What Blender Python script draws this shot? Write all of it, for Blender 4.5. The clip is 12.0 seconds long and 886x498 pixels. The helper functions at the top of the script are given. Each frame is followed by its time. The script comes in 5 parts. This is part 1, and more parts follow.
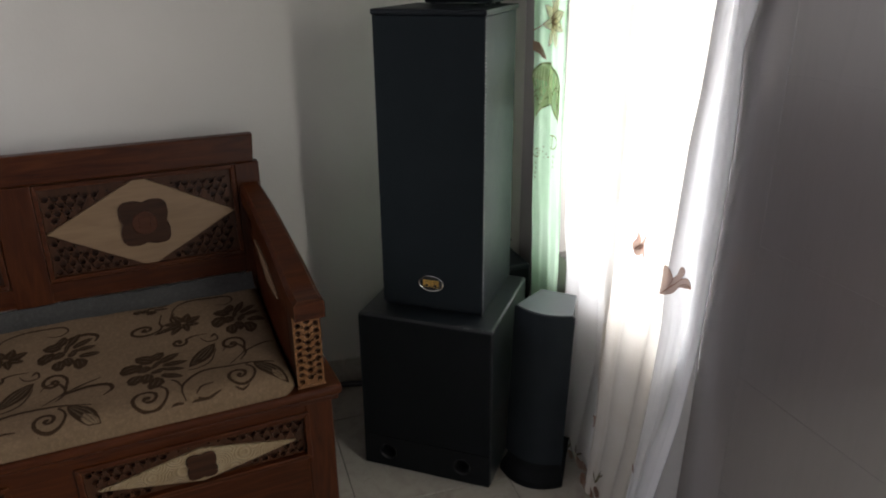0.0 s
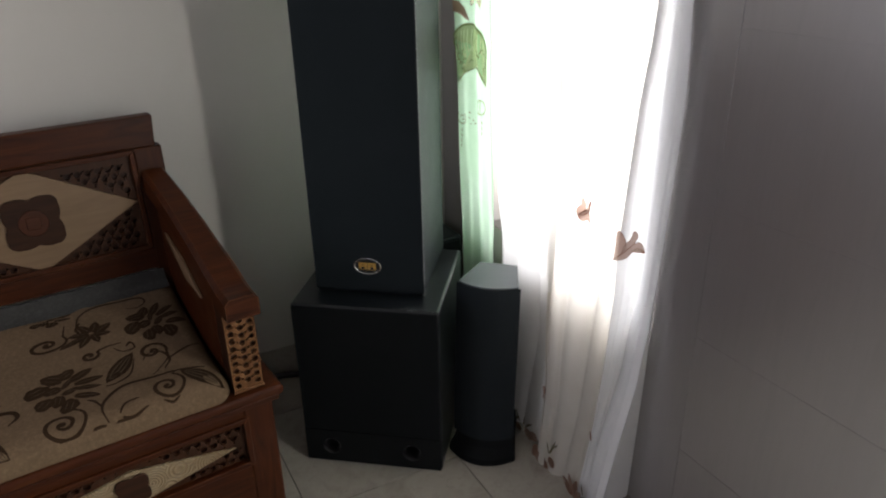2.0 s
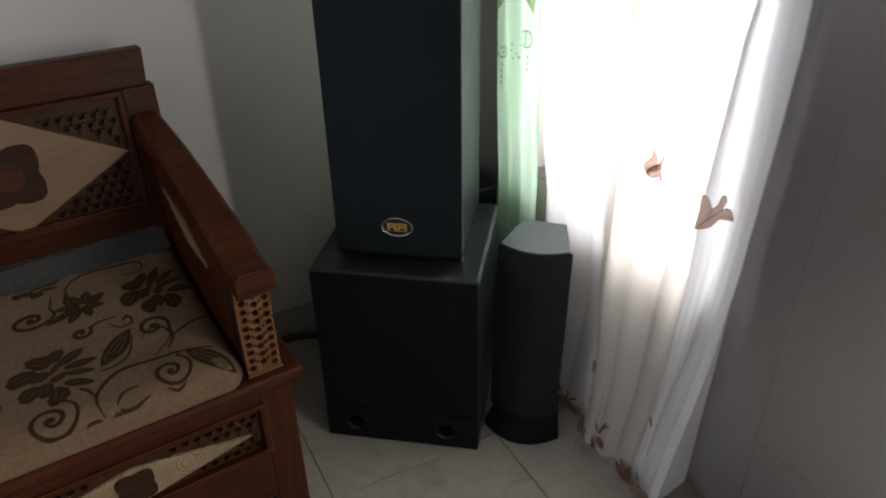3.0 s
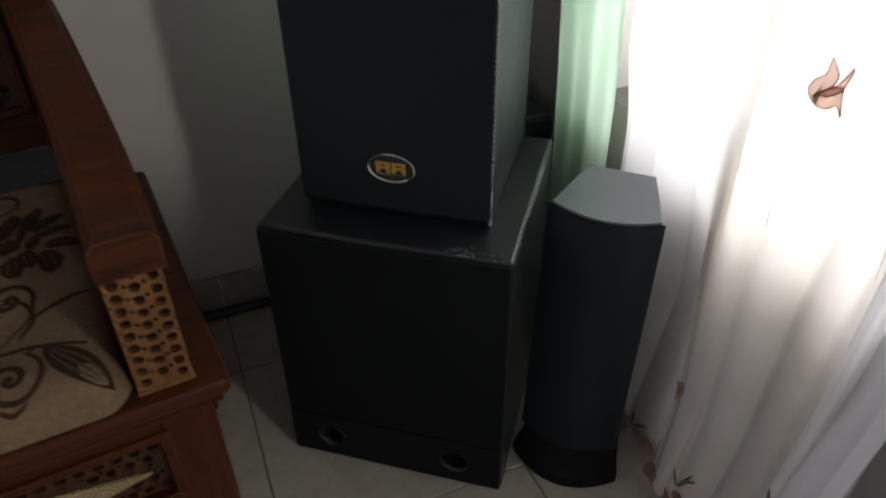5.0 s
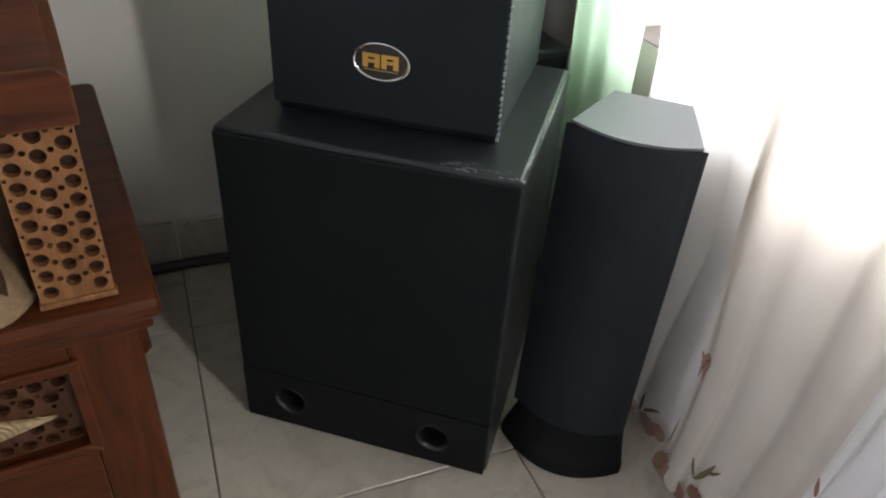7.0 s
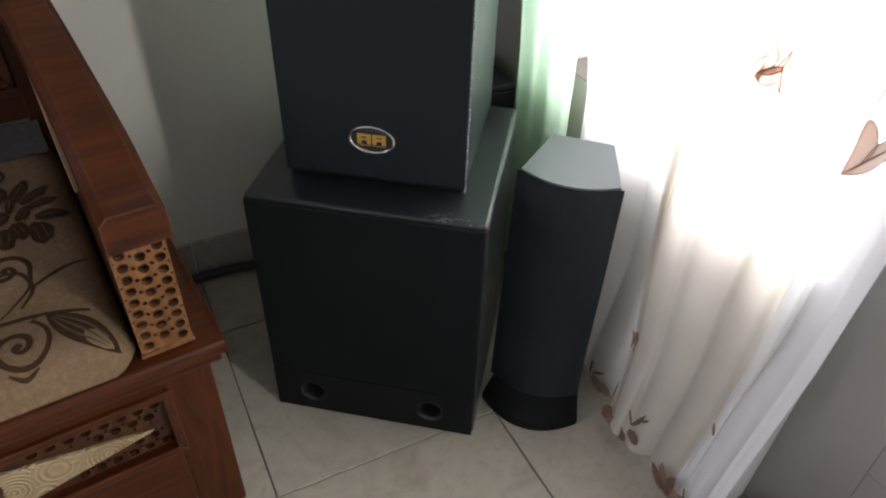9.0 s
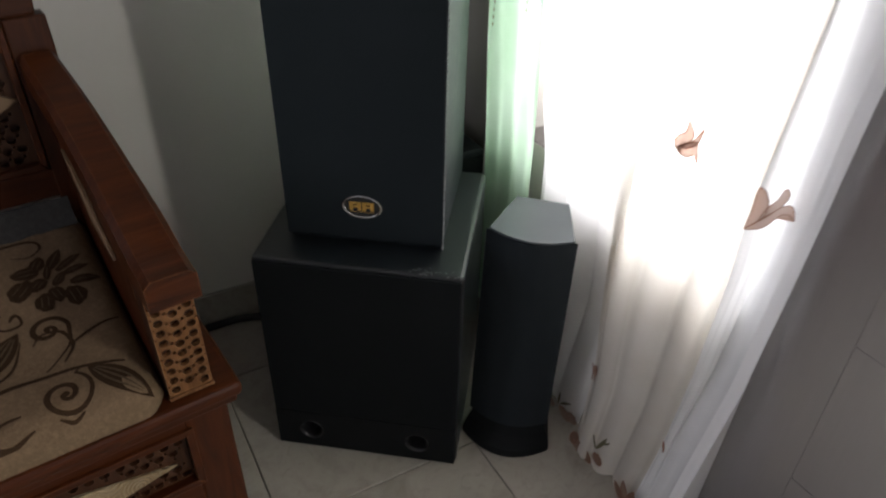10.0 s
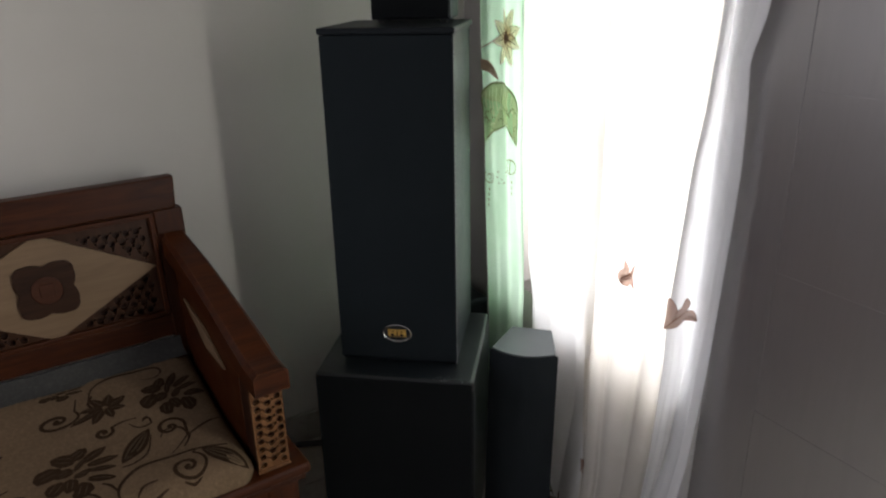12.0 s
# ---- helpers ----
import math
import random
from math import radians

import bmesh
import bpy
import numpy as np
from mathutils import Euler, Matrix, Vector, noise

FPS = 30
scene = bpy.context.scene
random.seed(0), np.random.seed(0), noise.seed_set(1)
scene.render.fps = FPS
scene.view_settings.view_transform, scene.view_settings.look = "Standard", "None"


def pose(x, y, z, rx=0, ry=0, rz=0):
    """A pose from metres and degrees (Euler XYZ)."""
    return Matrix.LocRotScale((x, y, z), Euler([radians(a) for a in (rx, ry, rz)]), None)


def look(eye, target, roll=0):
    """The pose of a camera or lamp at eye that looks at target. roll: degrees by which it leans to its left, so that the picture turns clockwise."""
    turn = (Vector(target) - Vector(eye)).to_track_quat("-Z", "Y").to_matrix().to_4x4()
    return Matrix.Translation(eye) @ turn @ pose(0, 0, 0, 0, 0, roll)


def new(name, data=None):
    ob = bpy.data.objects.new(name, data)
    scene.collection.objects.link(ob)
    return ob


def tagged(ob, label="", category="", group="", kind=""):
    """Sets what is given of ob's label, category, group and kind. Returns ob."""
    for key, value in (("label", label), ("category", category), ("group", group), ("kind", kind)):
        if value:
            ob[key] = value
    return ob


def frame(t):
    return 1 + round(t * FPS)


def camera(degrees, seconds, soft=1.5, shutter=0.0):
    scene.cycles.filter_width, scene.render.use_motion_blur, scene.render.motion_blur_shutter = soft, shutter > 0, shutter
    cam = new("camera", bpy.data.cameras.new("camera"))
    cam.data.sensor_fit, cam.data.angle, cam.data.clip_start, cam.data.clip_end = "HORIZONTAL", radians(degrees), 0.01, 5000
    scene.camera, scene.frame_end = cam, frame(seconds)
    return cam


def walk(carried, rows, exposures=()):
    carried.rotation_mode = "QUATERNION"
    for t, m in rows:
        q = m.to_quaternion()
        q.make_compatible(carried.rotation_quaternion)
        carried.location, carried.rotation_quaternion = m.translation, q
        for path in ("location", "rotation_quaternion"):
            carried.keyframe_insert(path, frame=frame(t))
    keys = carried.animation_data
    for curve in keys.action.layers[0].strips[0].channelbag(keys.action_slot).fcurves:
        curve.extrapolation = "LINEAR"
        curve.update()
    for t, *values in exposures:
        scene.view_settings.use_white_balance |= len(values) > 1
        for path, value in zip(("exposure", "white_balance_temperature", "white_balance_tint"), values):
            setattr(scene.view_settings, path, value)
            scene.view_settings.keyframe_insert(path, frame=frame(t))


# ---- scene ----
cam = camera(63.7, 12.0, soft=2.0, shutter=0.5)
PATH = [
    (0, (-0.919, -2.005, 1.261), (-0.339, -0.238, 0.524), -0.6),
    (0.5, (-0.92, -1.98, 1.271), (-0.303, -0.232, 0.52), -1.1),
    (1, (-0.924, -1.972, 1.254), (-0.256, -0.247, 0.493), -1.0),
    (1.5, (-0.944, -1.917, 1.26), (-0.191, -0.245, 0.462), -0.6),
    (2, (-0.98, -1.868, 1.251), (-0.138, -0.256, 0.421), -1.2),
    (2.5, (-0.991, -1.779, 1.243), (-0.129, -0.24, 0.301), -1.5),
    (3, (-0.939, -1.627, 1.221), (-0.153, -0.094, 0.204), -1.2),
    (3.2, (-0.914, -1.568, 1.214), (-0.136, -0.057, 0.16), -1.4),
    (4.8, (-0.732, -1.27, 1.034), (-0.037, 0.207, -0.121), 0.1),
    (5, (-0.688, -1.235, 0.989), (-0.079, 0.261, -0.191), -0.6),
    (5.5, (-0.654, -1.172, 0.829), (-0.017, 0.359, -0.29), 0.3),
    (6, (-0.663, -1.152, 0.781), (0.015, 0.38, -0.311), 2.8),
    (6.5, (-0.665, -1.168, 0.8), (-0.003, 0.349, -0.323), 4.0),
    (6.7, (-0.667, -1.165, 0.798), (0.0, 0.345, -0.329), 4.2),
    (8.3, (-0.716, -1.213, 0.923), (-0.057, 0.205, -0.324), 1.9),
    (8.5, (-0.734, -1.227, 0.966), (-0.065, 0.162, -0.308), 1.9),
    (9, (-0.749, -1.265, 1.038), (-0.032, 0.105, -0.23), 1.8),
    (9.5, (-0.784, -1.303, 1.105), (-0.047, 0.086, -0.13), 0.7),
    (10, (-0.816, -1.372, 1.149), (-0.005, 0.035, -0.017), 1.5),
    (10.5, (-0.824, -1.551, 1.187), (-0.087, 0.043, 0.229), -1.2),
    (11, (-0.869, -1.719, 1.213), (-0.113, -0.079, 0.353), -0.8),
    (11.5, (-0.973, -1.756, 1.236), (-0.096, -0.14, 0.449), -2.0),
    (12, (-1.024, -1.754, 1.258), (-0.134, -0.108, 0.553), -1.1),
]
walk(cam, [(t, look(eye, target, roll)) for t, eye, target, roll in PATH],
     exposures=[(0, 0.05), (2, 0.18), (3.2, 0.05), (5.0, -0.05), (5.5, 0.30), (6.0, 0.60), (6.5, 0.98), (6.7, 1.06), (8.3, 1.34), (8.9, 1.14), (9.5, 0.58), (10.5, 0.25), (12, 0.0)])

# ---- light ----
world = bpy.data.worlds.new("sky")
scene.world = world
world.use_nodes = True
wn = world.node_tree.nodes
wl = world.node_tree.links
sky = wn.new("ShaderNodeTexSky")
sky.sky_type = "NISHITA"
sky.sun_disc = False
sky.sun_elevation = radians(48)
sky.sun_rotation = radians(90)
wl.new(sky.outputs["Color"], wn["Background"].inputs["Color"])
wn["Background"].inputs["Strength"].default_value = 0.12

sun_data = bpy.data.lights.new("sun", "SUN")
sun_data.energy = 1.0
sun_data.angle = radians(12)
sun_data.color = (1.0, 0.96, 0.9)
sun = new("sun", sun_data)
sun.matrix_world = look((6, 2, 7), (0, 0, 0))


def window_light(name, centre, width, height, watts, colour, turn=90):
    data = bpy.data.lights.new(name, "AREA")
    data.shape = "RECTANGLE"
    data.size, data.size_y = width, height
    data.energy, data.color = watts, colour
    ob = new(name, data)
    ob.matrix_world = pose(*centre, 90, 0, turn)
    return ob


# daylight that stands in the openings of the front wall
window_light("window_daylight", (0.140, -0.595, 0.968), 0.57, 0.90, 12.5, (0.965, 0.96, 1.0))
window_light("doorway_daylight", (0.065, -2.00, 1.26), 0.42, 1.30, 43, (0.970, 0.975, 0.928))
# added side light, in an opening made for it in the unseen west wall
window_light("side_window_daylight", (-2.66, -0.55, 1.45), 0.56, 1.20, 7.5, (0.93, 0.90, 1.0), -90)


# ---- materials ----
def material(name, colour, rough=0.5, metal=0.0):
    m = bpy.data.materials.new(name)
    m.use_nodes = True
    b = m.node_tree.nodes["Principled BSDF"]
    b.inputs["Base Color"].default_value = (*colour, 1)
    b.inputs["Roughness"].default_value = rough
    b.inputs["Metallic"].default_value = metal
    return m


def node(m, kind, **inputs):
    n = m.node_tree.nodes.new(kind)
    for k, v in inputs.items():
        n.inputs[k.replace("_", " ")].default_value = v
    return n


def link(m, a, b):
    m.node_tree.links.new(a, b)


def principled(m):
    return m.node_tree.nodes["Principled BSDF"]


def coords(m, scale=(1, 1, 1), turn=(0, 0, 0), kind="Object"):
    tc = node(m, "ShaderNodeTexCoord")
    mp = node(m, "ShaderNodeMapping")
    mp.inputs["Scale"].default_value = scale
    mp.inputs["Rotation"].default_value = turn
    link(m, tc.outputs[kind], mp.inputs["Vector"])
    return mp.outputs["Vector"]


def noise_tex(m, vec, scale, detail=4.0, rough=0.55, distortion=0.0):
    n = node(m, "ShaderNodeTexNoise", Scale=scale, Detail=detail, Roughness=rough, Distortion=distortion)
    link(m, vec, n.inputs["Vector"])
    return n.outputs["Fac"]


def ramp(m, fac, stops):
    r = node(m, "ShaderNodeValToRGB")
    el = r.color_ramp.elements
    while len(el) < len(stops):
        el.new(0.5)
    for e, (p, c) in zip(el, stops):
        e.position, e.color = p, (*c, 1) if len(c) == 3 else c
    link(m, fac, r.inputs["Fac"])
    return r.outputs["Color"]


def mix(m, fac, a, b, blend="MIX"):
    x = node(m, "ShaderNodeMix")
    x.data_type, x.blend_type = "RGBA", blend
    for sock, v in ((x.inputs[0], fac), (x.inputs[6], a), (x.inputs[7], b)):
        if isinstance(v, (int, float)):
            sock.default_value = v
        elif isinstance(v, tuple):
            sock.default_value = (*v, 1)
        else:
            link(m, v, sock)
    return x.outputs[2]


def bump(m, height, strength=0.2, distance=0.002):
    b = node(m, "ShaderNodeBump", Strength=strength, Distance=distance)
    link(m, height, b.inputs["Height"])
    link(m, b.outputs["Normal"], principled(m).inputs["Normal"])


def rough_from(m, fac, lo, hi):
    r = node(m, "ShaderNodeMapRange")
    r.inputs["To Min"].default_value, r.inputs["To Max"].default_value = lo, hi
    link(m, fac, r.inputs["Value"])
    link(m, r.outputs["Result"], principled(m).inputs["Roughness"])


def plaster(name, a, b):
    m = material(name, a, 0.75)
    v = coords(m)
    big = noise_tex(m, v, 1.7, 5)
    fine = noise_tex(m, v, 90, 3)
    link(m, mix(m, ramp(m, big, [(0.35, (0, 0, 0)), (0.7, (1, 1, 1))]), a, b), principled(m).inputs["Base Color"])
    roll = noise_tex(m, v, 22, 3)
    s = node(m, "ShaderNodeMath")
    s.operation = "ADD"
    link(m, fine, s.inputs[0])
    link(m, roll, s.inputs[1])
    bump(m, s.outputs[0], 0.25, 0.0015)
    return m


def varnished_wood(name, dark, mid, light, rough=(0.28, 0.5), along="x", worn=None):
    m = material(name, mid, 0.35)
    sc = {"x": (3, 34, 34), "y": (34, 3, 34), "z": (34, 34, 3)}[along]
    v = coords(m, sc)
    grain = noise_tex(m, v, 1.6, 6, 0.6, 1.2)
    pores = noise_tex(m, v, 9, 3)
    wear = noise_tex(m, coords(m), 14, 5)
    c = ramp(m, grain, [(0.3, dark), (0.5, mid), (0.72, light)])
    c = mix(m, ramp(m, wear, [(0.5, (0, 0, 0)), (0.8, (0.35, 0.35, 0.35))]), c, light)
    if worn:
        # rubbed edges: the varnish is thinner where the surface turns
        bev = node(m, "ShaderNodeBevel", Radius=0.005)
        bev.samples = 4
        geo = node(m, "ShaderNodeNewGeometry")
        dot = node(m, "ShaderNodeVectorMath")
        dot.operation = "DOT_PRODUCT"
        link(m, bev.outputs["Normal"], dot.inputs[0])
        link(m, geo.outputs["Normal"], dot.inputs[1])
        rub = node(m, "ShaderNodeMath")
        rub.operation = "MULTIPLY"
        link(m, ramp(m, dot.outputs["Value"], [(0.75, (1, 1, 1)), (0.97, (0, 0, 0))]), rub.inputs[0])
        link(m, ramp(m, noise_tex(m, coords(m), 45, 4), [(0.4, (0.1, 0.1, 0.1)), (0.62, (0.9, 0.9, 0.9))]), rub.inputs[1])
        c = mix(m, rub.outputs[0], c, worn)
    link(m, c, principled(m).inputs["Base Color"])
    rough_from(m, wear, *rough)
    bump(m, pores, 0.12, 0.0006)
    return m


def weave(name, colour, light, rough=0.85, scale=900, strength=0.15):
    m = material(name, colour, rough)
    v = coords(m)
    w1 = node(m, "ShaderNodeTexWave", Scale=scale / 6.28)
    w2 = node(m, "ShaderNodeTexWave", Scale=scale / 6.28)
    w1.bands_direction, w2.bands_direction = "X", "Z"
    link(m, v, w1.inputs["Vector"])
    link(m, v, w2.inputs["Vector"])
    s = node(m, "ShaderNodeMath")
    s.operation = "MULTIPLY"
    link(m, w1.outputs["Fac"], s.inputs[0])
    link(m, w2.outputs["Fac"], s.inputs[1])
    dust = noise_tex(m, v, 7, 5)
    link(m, mix(m, ramp(m, dust, [(0.45, (0, 0, 0)), (0.8, (0.6, 0.6, 0.6))]), colour, light), principled(m).inputs["Base Color"])
    bump(m, s.outputs[0], strength, 0.0006)
    return m


def leatherette(name, colour, dusty, rough=(0.35, 0.55)):
    m = material(name, colour, 0.45)
    v = coords(m)
    cell = node(m, "ShaderNodeTexVoronoi", Scale=420.0)
    link(m, v, cell.inputs["Vector"])
    dust = noise_tex(m, v, 9, 6, 0.65)
    link(m, mix(m, ramp(m, dust, [(0.5, (0, 0, 0)), (0.85, (0.7, 0.7, 0.7))]), colour, dusty), principled(m).inputs["Base Color"])
    rough_from(m, dust, *rough)
    bump(m, cell.outputs["Distance"], 0.25, 0.0005)
    return m


def cloth(name, colour, through_part, clear_part, dirt=None, weave_scale=700.0):
    """Curtain cloth: some light passes straight through the weave, some is scattered on, the rest is thrown back."""
    m = bpy.data.materials.new(name)
    m.use_nodes = True
    nt = m.node_tree
    nt.nodes.remove(nt.nodes["Principled BSDF"])
    dif = node(m, "ShaderNodeBsdfDiffuse")
    tra = node(m, "ShaderNodeBsdfTranslucent")
    cle = node(m, "ShaderNodeBsdfTransparent")
    v = coords(m)
    spots = noise_tex(m, v, 5, 5)
    col = mix(m, ramp(m, spots, [(0.4, (0, 0, 0)), (0.75, (1, 1, 1))]), colour, dirt or tuple(c * 0.9 for c in colour))
    link(m, col, dif.inputs["Color"])
    link(m, col, tra.inputs["Color"])
    fine = noise_tex(m, coords(m, (1, 1, 0.3)), weave_scale, 2)
    bp = node(m, "ShaderNodeBump", Strength=0.3, Distance=0.0005)
    link(m, fine, bp.inputs["Height"])
    link(m, bp.outputs["Normal"], dif.inputs["Normal"])
    a = node(m, "ShaderNodeMixShader")
    a.inputs[0].default_value = through_part
    link(m, dif.outputs[0], a.inputs[1])
    link(m, tra.outputs[0], a.inputs[2])
    b = node(m, "ShaderNodeMixShader")
    b.inputs[0].default_value = clear_part
    link(m, a.outputs[0], b.inputs[1])
    link(m, cle.outputs[0], b.inputs[2])
    link(m, b.outputs[0], nt.nodes["Material Output"].inputs["Surface"])
    return m


WALL = plaster("wall_paint", (0.560, 0.532, 0.492), (0.510, 0.482, 0.442))
# darker than WALL: shade of the backlit wall is put into its colour
FRONT_WALL = plaster("front_wall_paint_shaded", (0.30, 0.277, 0.256), (0.27, 0.248, 0.228))
# unseen ceiling, greyed to hold down the light bounced into the corner
CEILING = plaster("ceiling_paint_dimmed", (0.34, 0.33, 0.32), (0.30, 0.29, 0.28))
# unseen walls; tone chosen for the light they throw back, not a known paint
REAR_WALL = plaster("rear_wall_bounce_tone", (0.36, 0.35, 0.39), (0.31, 0.30, 0.34))


def tile_material(name, a, b, c):
    m = material(name, a, 0.22)
    info = node(m, "ShaderNodeObjectInfo")
    tc = node(m, "ShaderNodeTexCoord")
    off = node(m, "ShaderNodeVectorMath")
    off.operation = "MULTIPLY_ADD"
    link(m, info.outputs["Random"], off.inputs[0])
    off.inputs[1].default_value = (37, 19, 11)
    link(m, tc.outputs["Object"], off.inputs[2])
    v = off.outputs[0]
    cloud = noise_tex(m, v, 9, 6, 0.6, 0.8)
    vein = noise_tex(m, v, 26, 5, 0.7, 2.0)
    col = ramp(m, cloud, [(0.3, a), (0.52, b), (0.72, c)])
    col = mix(m, ramp(m, vein, [(0.5, (0, 0, 0)), (0.68, (0.5, 0.5, 0.5))]), col, c)
    tint = ramp(m, info.outputs["Random"], [(0.0, (0.93, 0.93, 0.92)), (1.0, (1, 1, 1))])
    col = mix(m, 1.0, col, tint, "MULTIPLY")
    link(m, col, principled(m).inputs["Base Color"])
    smear = noise_tex(m, tc.outputs["Object"], 6, 5)
    rough_from(m, smear, 0.18, 0.5)
    bump(m, vein, 0.06, 0.0006)
    return m


TILE = tile_material("beige_mottled_tile", (0.310, 0.282, 0.240), (0.362, 0.333, 0.286), (0.255, 0.229, 0.190))
GROUT = plaster("dark_grout", (0.10, 0.09, 0.075), (0.15, 0.13, 0.11))
BENCH = varnished_wood("reddish_brown_varnish", (0.0195, 0.0043, 0.0012), (0.0410, 0.0094, 0.0024), (0.069, 0.0188, 0.0048), worn=(0.15, 0.060, 0.022))
BENCH_UP = varnished_wood("reddish_brown_varnish_upright", (0.0195, 0.0043, 0.0012), (0.0410, 0.0094, 0.0024), (0.069, 0.0188, 0.0048), along="z", worn=(0.15, 0.060, 0.022))
# darker copy of the varnish; shade behind the pierced boards is in its colour
BENCH_DEEP = varnished_wood("reddish_brown_varnish_recess_shade", (0.0130, 0.0042, 0.0026), (0.0210, 0.0072, 0.0038), (0.0310, 0.0108, 0.0056))
LATTICE = varnished_wood("carved_lattice_wood", (0.0800, 0.0340, 0.0130), (0.1300, 0.0580, 0.0235), (0.1850, 0.0880, 0.0390), (0.3, 0.5), along="z")
LATTICE_BACK = varnished_wood("dull_lattice_wood", (0.0225, 0.0090, 0.0045), (0.0413, 0.0165, 0.0083), (0.0638, 0.0270, 0.0135), along="z")
DOOR = varnished_wood("brown_door_wood", (0.158, 0.141, 0.142), (0.174, 0.156, 0.157), (0.190, 0.171, 0.172), (0.40, 0.55), along="z")
principled(DOOR).inputs["Coat Weight"].default_value = 1.0
principled(DOOR).inputs["Coat IOR"].default_value = 3.3
principled(DOOR).inputs["Coat Roughness"].default_value = 0.30
FRAME_WOOD = varnished_wood("window_frame_wood", (0.055, 0.046, 0.042), (0.075, 0.064, 0.058), (0.095, 0.082, 0.074), along="z")


def carved_cream(name, base, dark, rings):
    m = material(name, base, 0.5)
    v = coords(m)
    cell = node(m, "ShaderNodeTexVoronoi", Scale=rings)
    link(m, v, cell.inputs["Vector"])
    s = node(m, "ShaderNodeMath")
    s.operation = "MULTIPLY"
    s.inputs[1].default_value = 42.0
    link(m, cell.outputs["Distance"], s.inputs[0])
    q = node(m, "ShaderNodeMath")
    q.operation = "SINE"
    link(m, s.outputs[0], q.inputs[0])
    wear = noise_tex(m, v, 30, 5)
    col = mix(m, ramp(m, wear, [(0.35, (0, 0, 0)), (0.75, (1, 1, 1))]), base, dark)
    col = mix(m, ramp(m, q.outputs[0], [(0.0, (0.45, 0.45, 0.45)), (0.45, (0, 0, 0))]), col, dark)
    link(m, col, principled(m).inputs["Base Color"])
    bump(m, q.outputs[0], 0.7, 0.0015)
    return m


CREAM = carved_cream("cream_carved_inlay", (0.3000, 0.2250, 0.1300), (0.1900, 0.1250, 0.0640), 26)
CREAM_PLAIN = varnished_wood("cream_inlay", (0.145, 0.085, 0.042), (0.172, 0.104, 0.053), (0.195, 0.122, 0.064), (0.45, 0.6))
MEDALLION = varnished_wood("medallion_brown", (0.0160, 0.0058, 0.0026), (0.0290, 0.0105, 0.0045), (0.0440, 0.0165, 0.0072), (0.5, 0.65))
MEDALLION_HEART = varnished_wood("medallion_heart", (0.0350, 0.0110, 0.0050), (0.0520, 0.0165, 0.0075), (0.0700, 0.0240, 0.0110), (0.4, 0.6))


for wood in (BENCH, BENCH_UP, BENCH_DEEP, LATTICE, LATTICE_BACK, MEDALLION, MEDALLION_HEART):
    principled(wood).inputs["Specular IOR Level"].default_value = 0.18


def fabric(name, a, b, rough=0.9):
    m = material(name, a, rough)
    v = coords(m)
    f = noise_tex(m, v, 420, 2)
    big = noise_tex(m, v, 8, 5)
    col = mix(m, ramp(m, big, [(0.35, (0, 0, 0)), (0.75, (1, 1, 1))]), a, b)
    pile = noise_tex(m, v, 130, 3, 0.6, 0.6)
    col = mix(m, ramp(m, f, [(0.3, (0, 0, 0)), (0.8, (0.6, 0.6, 0.6))]), col, tuple(c * 0.55 for c in a))
    col = mix(m, ramp(m, pile, [(0.45, (0, 0, 0)), (0.7, (0.5, 0.5, 0.5))]), col, tuple(min(1.0, c * 1.35) for c in a))
    link(m, col, principled(m).inputs["Base Color"])
    principled(m).inputs["Specular IOR Level"].default_value = 0.08
    bump(m, pile, 0.8, 0.0016)
    return m


CUSHION = fabric("beige_chenille", (0.140, 0.094, 0.057), (0.112, 0.074, 0.043))
CUSHION_PLAIN = fabric("grey_lining", (0.0520, 0.0500, 0.0470), (0.0400, 0.0385, 0.0360))
MOTIF = fabric("brown_chenille", (0.0290, 0.0155, 0.0080), (0.0400, 0.0225, 0.0120))
MOTIF_LIGHT = fabric("taupe_chenille", (0.0715, 0.0507, 0.0306), (0.0553, 0.0377, 0.0228))

GRILLE = weave("black_grille_cloth", (0.0066, 0.0076, 0.0084), (0.0096, 0.0108, 0.0118), 0.9, 1500)
# lighter than GRILLE: window glare over the tower is put into the tone
TOWER_GRILLE = weave("grille_cloth_with_glare", (0.0195, 0.0240, 0.0275), (0.0265, 0.0320, 0.0360), 0.9, 1500)
COLUMN_GRILLE = weave("bluish_black_grille_cloth", (0.0125, 0.0162, 0.0190), (0.0165, 0.0208, 0.0240), 0.9, 1500)
principled(COLUMN_GRILLE).inputs["Specular IOR Level"].default_value = 0.12
principled(TOWER_GRILLE).inputs["Specular IOR Level"].default_value = 0.12
principled(GRILLE).inputs["Specular IOR Level"].default_value = 0.12
VINYL = leatherette("black_vinyl", (0.0080, 0.0105, 0.0130), (0.0180, 0.0230, 0.0275))
VINYL_SHINY = leatherette("black_vinyl_shiny", (0.0075, 0.0098, 0.0120), (0.0240, 0.0300, 0.0350), (0.22, 0.42))
BAFFLE = leatherette("black_baffle_board", (0.0060, 0.0068, 0.0074), (0.0095, 0.0104, 0.0110), (0.7, 0.85))
principled(BAFFLE).inputs["Specular IOR Level"].default_value = 0.15
principled(VINYL).inputs["Specular IOR Level"].default_value = 0.18
principled(VINYL_SHINY).inputs["Specular IOR Level"].default_value = 0.75
PORT = material("black_port_plastic", (0.008, 0.008, 0.009), 0.32)
SILVER = leatherette("grey_silver_plastic", (0.1000, 0.1190, 0.1280), (0.1300, 0.1510, 0.1610), (0.34, 0.46))
CHROME = material("badge_chrome", (0.72, 0.72, 0.70), 0.18, 1.0)
